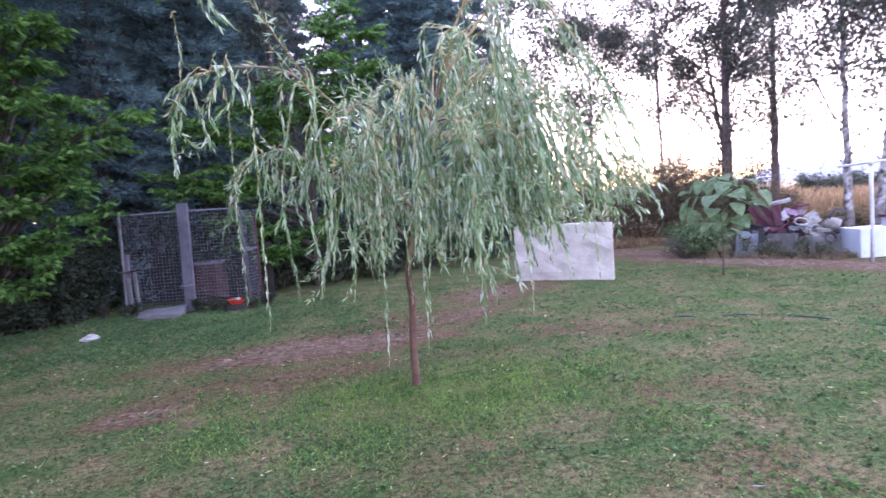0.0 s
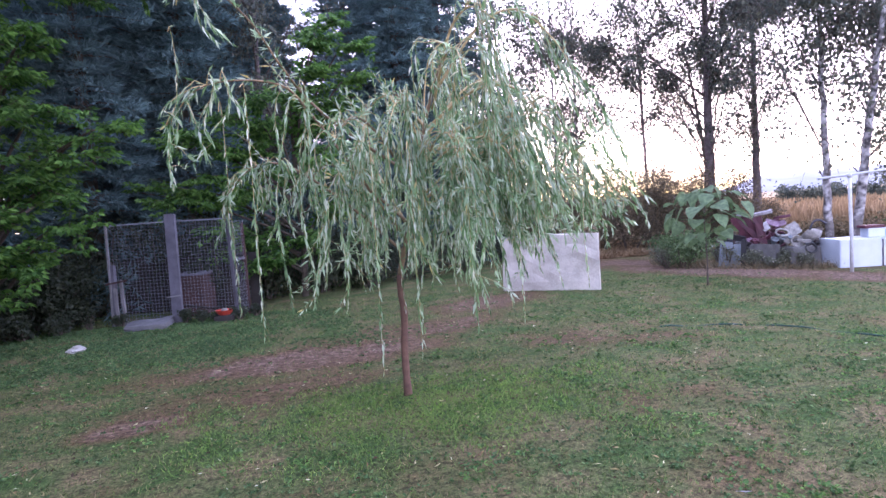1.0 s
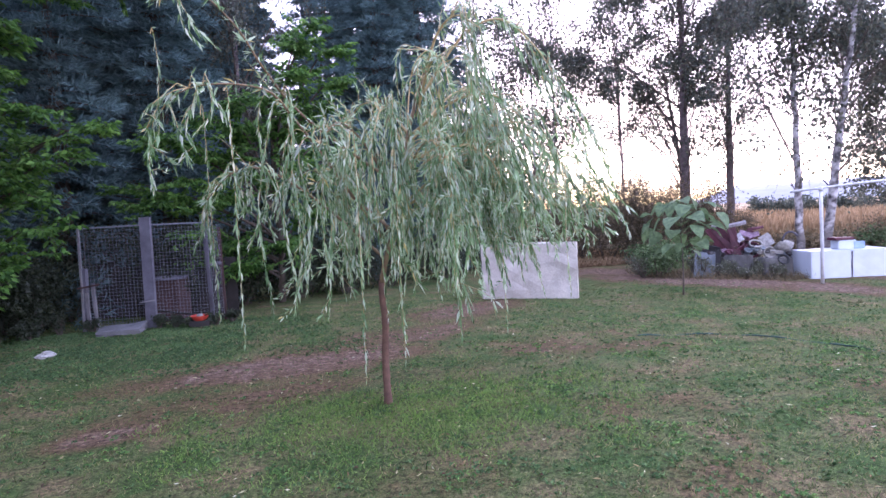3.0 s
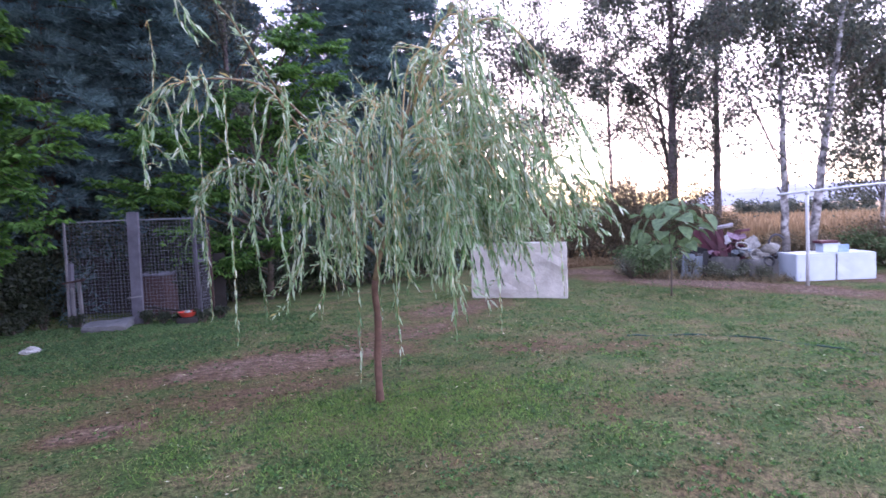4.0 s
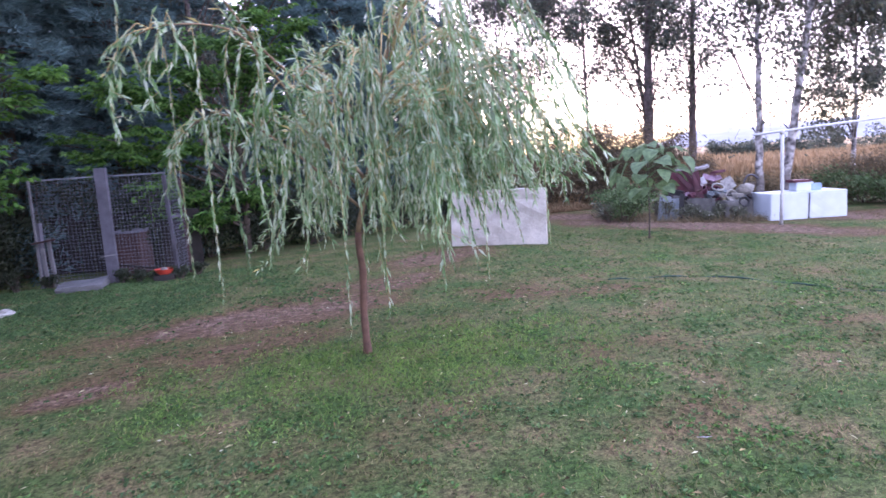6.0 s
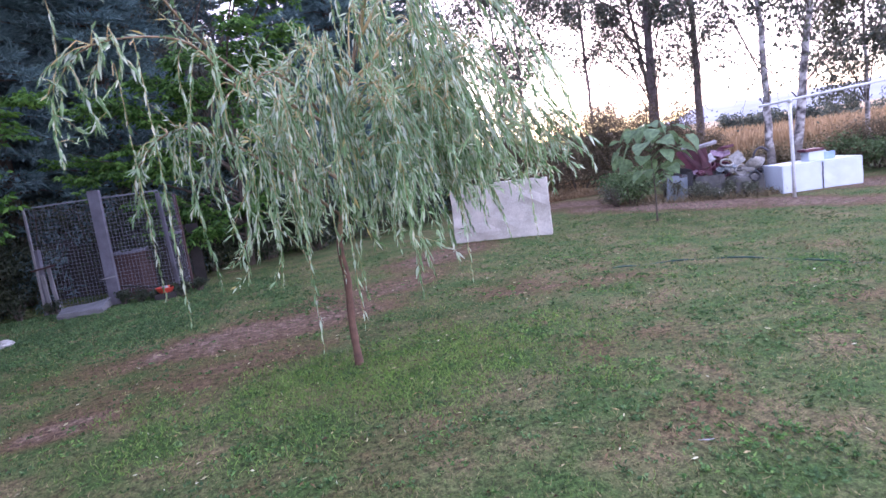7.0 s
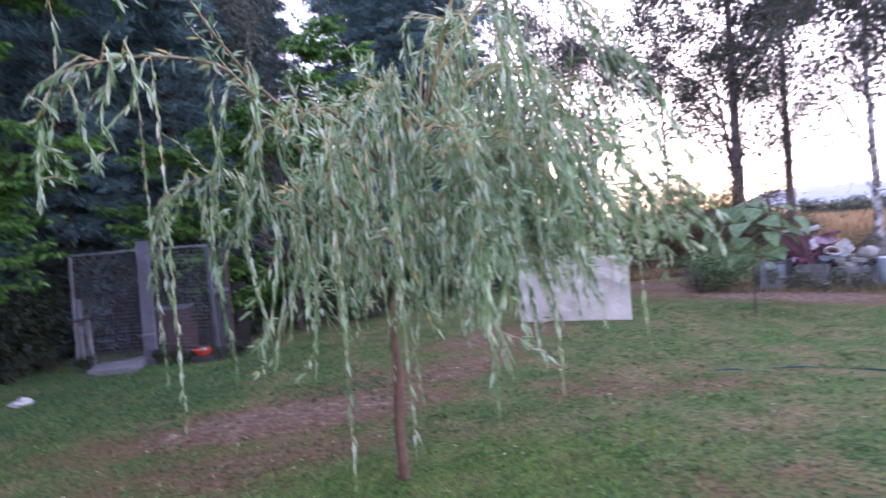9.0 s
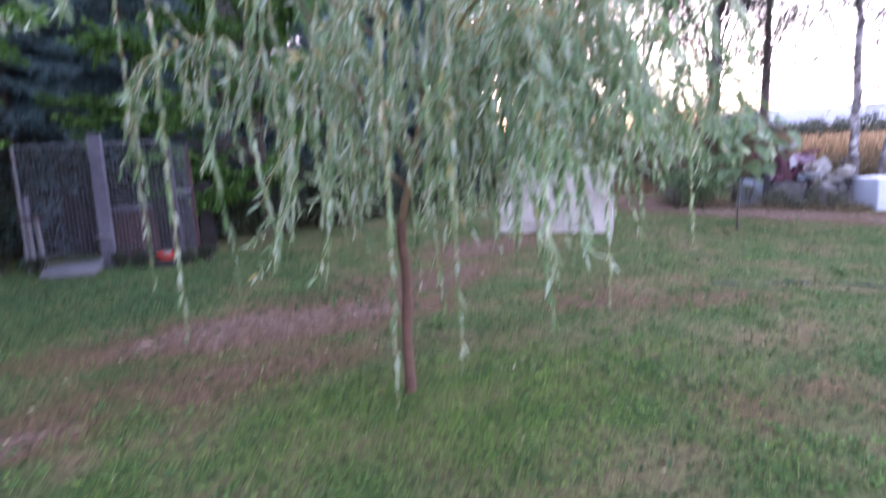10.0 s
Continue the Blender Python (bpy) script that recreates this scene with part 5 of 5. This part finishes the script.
for k, (x, y, tall, wide, seed) in enumerate([(8.35, 12.2, 0.66, 0.65, 1), (9.0, 13.0, 0.72, 0.8, 2), (8.1, 12.3, 0.46, 0.5, 11), (9.0, 11.6, 0.42, 0.3, 3), (9.5, 10.85, 0.25, 0.3, 4), (9.2, 11.2, 0.28, 0.3, 5), (9.78, 10.5, 0.26, 0.25, 6), (9.3, 11.35, 0.36, 0.25, 7), (9.62, 10.8, 0.36, 0.22, 8), (9.0, 11.75, 0.45, 0.25, 9), (9.42, 11.1, 0.42, 0.25, 10)]):
    shrub("weed_clump", x, y, tall, wide, 1500 if tall > 0.5 else 900, 300 + seed, M_WEED if tall > 0.5 else M_GREY_WEED, "tall green weeds round the rubble heap", "weeds", (0.045, 0.10) if tall > 0.5 else (0.022, 0.055), "weeds round the heap", 8)

# ---- heap of old pots and pieces on a low wall ----
for k, (x, y, s, h, rz) in enumerate([(9.3, 11.75, 0.62, 0.36, 12), (9.62, 11.2, 0.6, 0.44, 30), (9.95, 10.75, 0.55, 0.38, -14)]):
    ob = thing("concrete_block", x, y, 0, "weathered concrete block of a low wall", "concrete block", "low wall", rz=rz)
    part("block", box((s, 0.5, h), bevel=0.02, wear=0.008, rng=r3, cuts=2), M_STONE, ob)


def pot(x, y, z, r0, h, mat, label, tilt=(0, 0, 0), rz=0):
    ob = thing("flower_pot", x, y, z, label, "flower pot")
    ob.matrix_basis = pose(x, y, z, tilt[0], tilt[1], rz)
    part("body", lathe([(r0 * 0.65, 0), (r0 * 0.8, h * 0.4), (r0, h * 0.9), (r0 * 1.08, h * 0.92), (r0 * 1.08, h), (r0 * 0.92, h), (r0 * 0.85, h * 0.85), (r0 * 0.5, h * 0.15)], 18), mat, ob)
    return ob


HEAP, HEAP_TURN = (9.62, 11.2), -41.0


def on_heap(a, d, z, rx=0, ry=0, rz=0):
    """A pose on the heap: a along it, d in depth."""
    c, q = math.cos(radians(HEAP_TURN)), math.sin(radians(HEAP_TURN))
    return pose(HEAP[0] + a * c - d * q, HEAP[1] + a * q + d * c, z, rx, ry, HEAP_TURN + rz)


for a, d, z, r0, h, mat, label, tilt in [
    (0.02, 0.06, 0.45, 0.13, 0.20, M_MAUVE, "maroon plastic flower pot among the heap", (20, -30, 0)),
    (-0.34, 0.10, 0.43, 0.10, 0.26, M_MAUVE, "tall maroon plastic pot among the heap", (-20, -25, 0)),
    (-0.58, 0.06, 0.37, 0.15, 0.24, M_DARK, "dark rubber pot among the heap", (-12, 12, 0)),
    (-0.74, 0.0, 0.36, 0.11, 0.20, M_DARK, "black plastic pot tipped over on the heap", (60, 20, 0)),
    (0.10, -0.12, 0.46, 0.07, 0.10, M_BLUE_GREY, "pale blue-grey plastic pot among the heap", (30, 20, 0)),
    (0.28, 0.10, 0.46, 0.15, 0.22, M_MAUVE, "maroon plastic bucket tipped over on the heap", (70, 15, -30)),
    (0.46, -0.02, 0.45, 0.11, 0.13, M_CERAMIC, "cream ceramic pot lying on the heap", (75, 0, 25)),
    (0.30, -0.14, 0.45, 0.07, 0.09, M_CERAMIC, "small white enamel mug on the heap", (40, 30, 80)),
    (0.70, -0.22, 0.30, 0.10, 0.14, M_DARK, "black plastic pot at the wall's end", (60, -20, 30))]:
    ob = pot(0, 0, 0, r0, h, mat, label)
    ob.matrix_basis = on_heap(a, d, z, *tilt)


def shell(x, y, z, radius, turn, mat, label):
    """A broken curved piece of a large bowl, thick at its rim."""
    ob = thing("bowl_shard", x, y, z, label, "shard")
    bm = bmesh.new()
    grid = []
    for i in range(9):
        ring = []
        for j in range(7):
            a, e = radians(-70 + 140 * i / 8), radians(-15 + 95 * j / 6)
            ring.append([bm.verts.new((rr * math.cos(e) * math.sin(a), rr * math.cos(e) * math.cos(a), rr * math.sin(e))) for rr in (radius, radius - 0.022)])
        grid.append(ring)
    for k in (0, 1):
        for i in range(8):
            for j in range(6):
                q = [grid[i][j][k], grid[i + 1][j][k], grid[i + 1][j + 1][k], grid[i][j + 1][k]]
                bm.faces.new(q if k == 0 else q[::-1])
    edge = [(i, 0) for i in range(9)] + [(8, j) for j in range(1, 7)] + [(i, 6) for i in range(7, -1, -1)] + [(0, j) for j in range(5, 0, -1)]
    for (a, b), (c2, d2) in zip(edge, edge[1:] + edge[:1]):
        bm.faces.new((grid[a][b][1], grid[c2][d2][1], grid[c2][d2][0], grid[a][b][0]))
    bm.transform(turn)
    part("shell", bm, mat, ob)
    return ob


bowl_piece = shell(0, 0, 0, 0.20, Matrix.Rotation(radians(180), 4, "Z") @ Matrix.Rotation(radians(-70), 4, "X"), M_CERAMIC, "broken cream bowl lying open on the wall's end")
bowl_piece.matrix_basis = on_heap(0.74, 0.0, 0.66, 0, -14, 0)
jr = np.random.default_rng(52)
for k in range(44):
    a = jr.uniform(-0.7, 0.85)
    pile = 0.30 * max(0.0, 1 - abs(a - 0.05) / 0.55)
    level = jr.uniform(0, 1)
    ob = thing("broken_brick", 0, 0, 0, "small broken piece of masonry on the heap", "rubble", "rubble on the heap")
    ob.matrix_basis = on_heap(a, 0.06 + jr.normal(0, 0.07), 0.44 + pile * level, 0, 0, jr.uniform(0, 360))
    part("piece", rock(jr.uniform(0.04, 0.10), (1.3, 0.8, 0.7), jr, 0.4), (M_STONE, M_PINK_SHEET, M_DARK, M_RED_BOARD, M_MAUVE, M_BLUE_GREY, M_SHADE_WOOD)[k % 7], ob)
post_dark = thing("dark_stake", 0, 0, 0, "dark wooden stake beside the heap", "stake")
post_dark.matrix_basis = on_heap(-0.44, -0.28, 0)
part("stake", bar((0, 0, 0), (0.03, 0, 0.56), 0.09, 0.06), M_DARK, post_dark)

# Old boards and sheets thrown on the heap.
for name, a, d, z, size, tilt, mat, label in [
    ("scrap_board", -0.06, -0.06, 0.45, (0.20, 0.03, 0.70), (-8, -37, 0), M_MAROON_BOARD, "wide dark red board leaning over on the heap"),
    ("scrap_board", -0.07, -0.12, 0.44, (0.15, 0.03, 0.55), (-6, -11, 0), M_MAROON_BOARD, "dark red board standing on the heap"),
    ("scrap_board", 0.02, 0.02, 0.45, (0.13, 0.025, 0.50), (-10, 24, 0), M_MAUVE, "maroon painted board standing on the heap"),
    ("scrap_board", 0.26, 0.0, 0.93, (0.30, 0.04, 0.05), (0, -10, 4), M_MAUVE, "maroon painted bar lying across the heap"),
    ("scrap_board", -0.30, 0.10, 0.44, (0.14, 0.025, 0.62), (6, -30, 0), M_MAUVE, "maroon painted board propped behind the heap"),
    ("scrap_sheet", -0.44, -0.07, 1.02, (0.20, 0.09, 0.035), (0, -8, 0), M_PALE_SCRAP, "white plastic strip on a board's end"),
    ("scrap_sheet", -0.07, 0.03, 1.03, (0.34, 0.10, 0.05), (12, -10, 6), M_PALE_SCRAP, "pale grey plank on top of the heap"),
    ("scrap_sheet", 0.08, -0.06, 0.80, (0.24, 0.012, 0.13), (-35, 16, 0), M_PINK_SHEET, "pale pink bent sheet on the heap"),
    ("scrap_sheet", 0.00, -0.10, 0.72, (0.12, 0.012, 0.16), (-20, -22, 10), M_PALE_SCRAP, "white bent sheet on the heap"),
    ("scrap_sheet", 0.24, -0.02, 0.78, (0.20, 0.012, 0.12), (-40, -18, 0), M_PINK_SHEET, "pale pink bent sheet on the heap"),
    ("scrap_sheet", -0.78, -0.22, 0.0, (0.24, 0.02, 0.52), (-12, 6, 0), M_BLUE_GREY, "pale blue-grey sheet leaning on the low wall"),
    ("scrap_sheet", -0.55, -0.25, 0.0, (0.20, 0.02, 0.46), (-12, -4, 0), M_BLUE_GREY, "pale blue-grey sheet leaning on the low wall"),
    ("white_tile", 0.52, 0.02, 0.60, (0.21, 0.025, 0.25), (-14, -32, 0), M_CERAMIC, "white square tile propped on the heap"),
    ("scrap_board", 0.62, -0.16, 0.46, (0.22, 0.02, 0.06), (10, 10, 0), M_CERAMIC, "white board lying on the heap"),
    ("scrap_board", 0.72, -0.24, 0.34, (0.20, 0.02, 0.06), (10, -24, 0), M_CERAMIC, "white splinter of board at the wall's end"),
    ("scrap_board", 0.84, 0.06, 0.44, (0.12, 0.08, 0.28), (-10, 12, 0), M_BARK, "brown piece of timber at the wall's end")]:
    ob = thing(name, 0, 0, 0, label, "tile" if name == "white_tile" else "scrap board", "scrap on the heap")
    ob.matrix_basis = on_heap(a, d, z, *tilt)
    part("board", box(size, bevel=0.004, wear=0.004, rng=r3, cuts=2), mat, ob)
ring = thing("basin_rim", 0, 0, 0, "white enamel basin rim tipped over on the heap", "basin")
ring.matrix_basis = on_heap(0.26, -0.16, 0.66, 60, 12, 0)
a_ = np.linspace(0, 2 * np.pi, 25)
part("rim", mesh_of("rim", *tube(np.stack([0.11 * np.cos(a_), 0.075 * np.sin(a_), 0.01 * np.sin(3 * a_)], -1), 0.018, 8), M_CERAMIC, True), None, ring)
horn = thing("bent_pipe", 0, 0, 0, "bent grey-brown pipe sticking out of the heap", "pipe")
horn.matrix_basis = on_heap(0.70, 0.08, 0.50)
part("pipe", mesh_of("pipe", *tube(curve_points([(0, 0, -0.05), (0.04, 0, 0.20), (0.10, 0, 0.33), (0.20, 0, 0.36), (0.31, -0.02, 0.28)], 18), np.linspace(0.016, 0.024, 18), 9), M_DARK_POST, True), None, horn)

# ---- white boxes and what stands on them ----
FL, FR = np.array([10.10, 9.97]), np.array([11.54, 9.55])
along = (FR - FL) / np.linalg.norm(FR - FL)
back = np.array([-along[1], along[0]])
rz = math.degrees(math.atan2(along[1], along[0]))
for k in range(2):
    c = FL + along * (0.375 + 0.752 * k) + back * 0.36
    ob = thing("white_planter_box", c[0], c[1], -0.01, "white painted box with dirt streaks at the joint", "planter box", "white boxes", rz=rz)
    part("body", box((0.745, 0.72, 0.52), bevel=0.012, wear=0.003, rng=r3, cuts=2), M_WHITE_PAINT, ob)
part("joint_stain", box((0.007, 0.006, 0.47), at=(-0.378, -0.362, 0.02), bevel=0.001, wear=0.007, rng=r3, cuts=4), M_BOARD, ob, "dark dirt streak along the joint")
c = FL + along * 0.72 + back * 0.34
crate = thing("plastic_crate", c[0] + 0.1, c[1], 0.51, "white plastic crate with a maroon lid and blue side", "crate", rz=rz)
part("body", box((0.34, 0.26, 0.17), bevel=0.01), M_WHITE_PAINT, crate)
part("lid", box((0.36, 0.28, 0.05), at=(-0.05, 0, 0.17), bevel=0.01), M_MAUVE, crate, "maroon lid")
part("side_panel", box((0.2, 0.02, 0.14), at=(0.22, -0.13, 0.0), bevel=0.004), M_BLUE, crate, "pale blue panel")

# ---- clothes-line post ----
line_post = thing("clothes_line_post", 9.76, 9.40, 0, "white painted pipe post with a long cross pipe", "clothes post")
part("post", mesh_of("post", *tube([(0, 0, -0.02), (0.01, 0, 0.6), (0.01, 0.01, 1.2), (0.0, 0, 1.66)], 0.030, 14), M_WHITE_METAL, True), None, line_post)
d = np.array([0.96, -0.279, 0.07])
part("cross_pipe", mesh_of("cross_pipe", *tube([d * -0.52 + (0, 0, 1.672), d * 0.5 + (0, 0, 1.677), d * 2.6 + (0, 0, 1.672)], 0.022, 12), M_WHITE_METAL, True), None, line_post)
part("collar", mesh_of("collar", *tube([(0, 0, 1.62), (0, 0, 1.70)], 0.036, 14), M_WHITE_METAL, True), None, line_post)

# ---- garden hose ----
hp = [(4.6, 7.05), (4.9, 6.95), (5.3, 6.75), (5.6, 6.5), (5.9, 6.05), (6.1, 5.6), (6.3, 5.1), (6.9, 4.7), (7.8, 4.5)]
hose_line = curve_points([(x, y, 0.0) for x, y in hp], 60)
hose_line[:, 2] = height_at(hose_line[:, 0], hose_line[:, 1]) + 0.002 + 0.009 * np.sin(np.arange(60) * 0.55)
tagged(new("garden_hose", mesh_of("garden_hose", *tube(hose_line, 0.0085, 8), M_HOSE, True)), "thin green garden hose lying across the lawn", "hose")

scrap = thing("white_feather", 2.64, 3.20, 0.012, "single white feather lying in the grass", "feather", rz=-50)
fl = np.linspace(0, 1, 9)
wide = 0.008 * np.sin(np.pi * np.clip(fl, 0.03, 0.97)) ** 0.7
v = np.concatenate([np.stack([fl * 0.055, k * wide, 0.016 + 0.012 * fl * fl + 0.002 * abs(k)], -1) for k in (-1, 0, 1)])
q = np.array([(r_ * 9 + k, r_ * 9 + k + 1, r_ * 9 + k + 10, r_ * 9 + k + 9) for r_ in range(2) for k in range(8)])
part("vane", mesh_of("vane", v, q, M_PALE_SCRAP, True), None, scrap)
part("quill", mesh_of("quill", *tube([(-0.02, 0, 0.012), (0.03, 0, 0.019), (0.055, 0, 0.028)], [0.0016, 0.0012, 0.0005], 5), M_PALE_SCRAP), None, scrap)
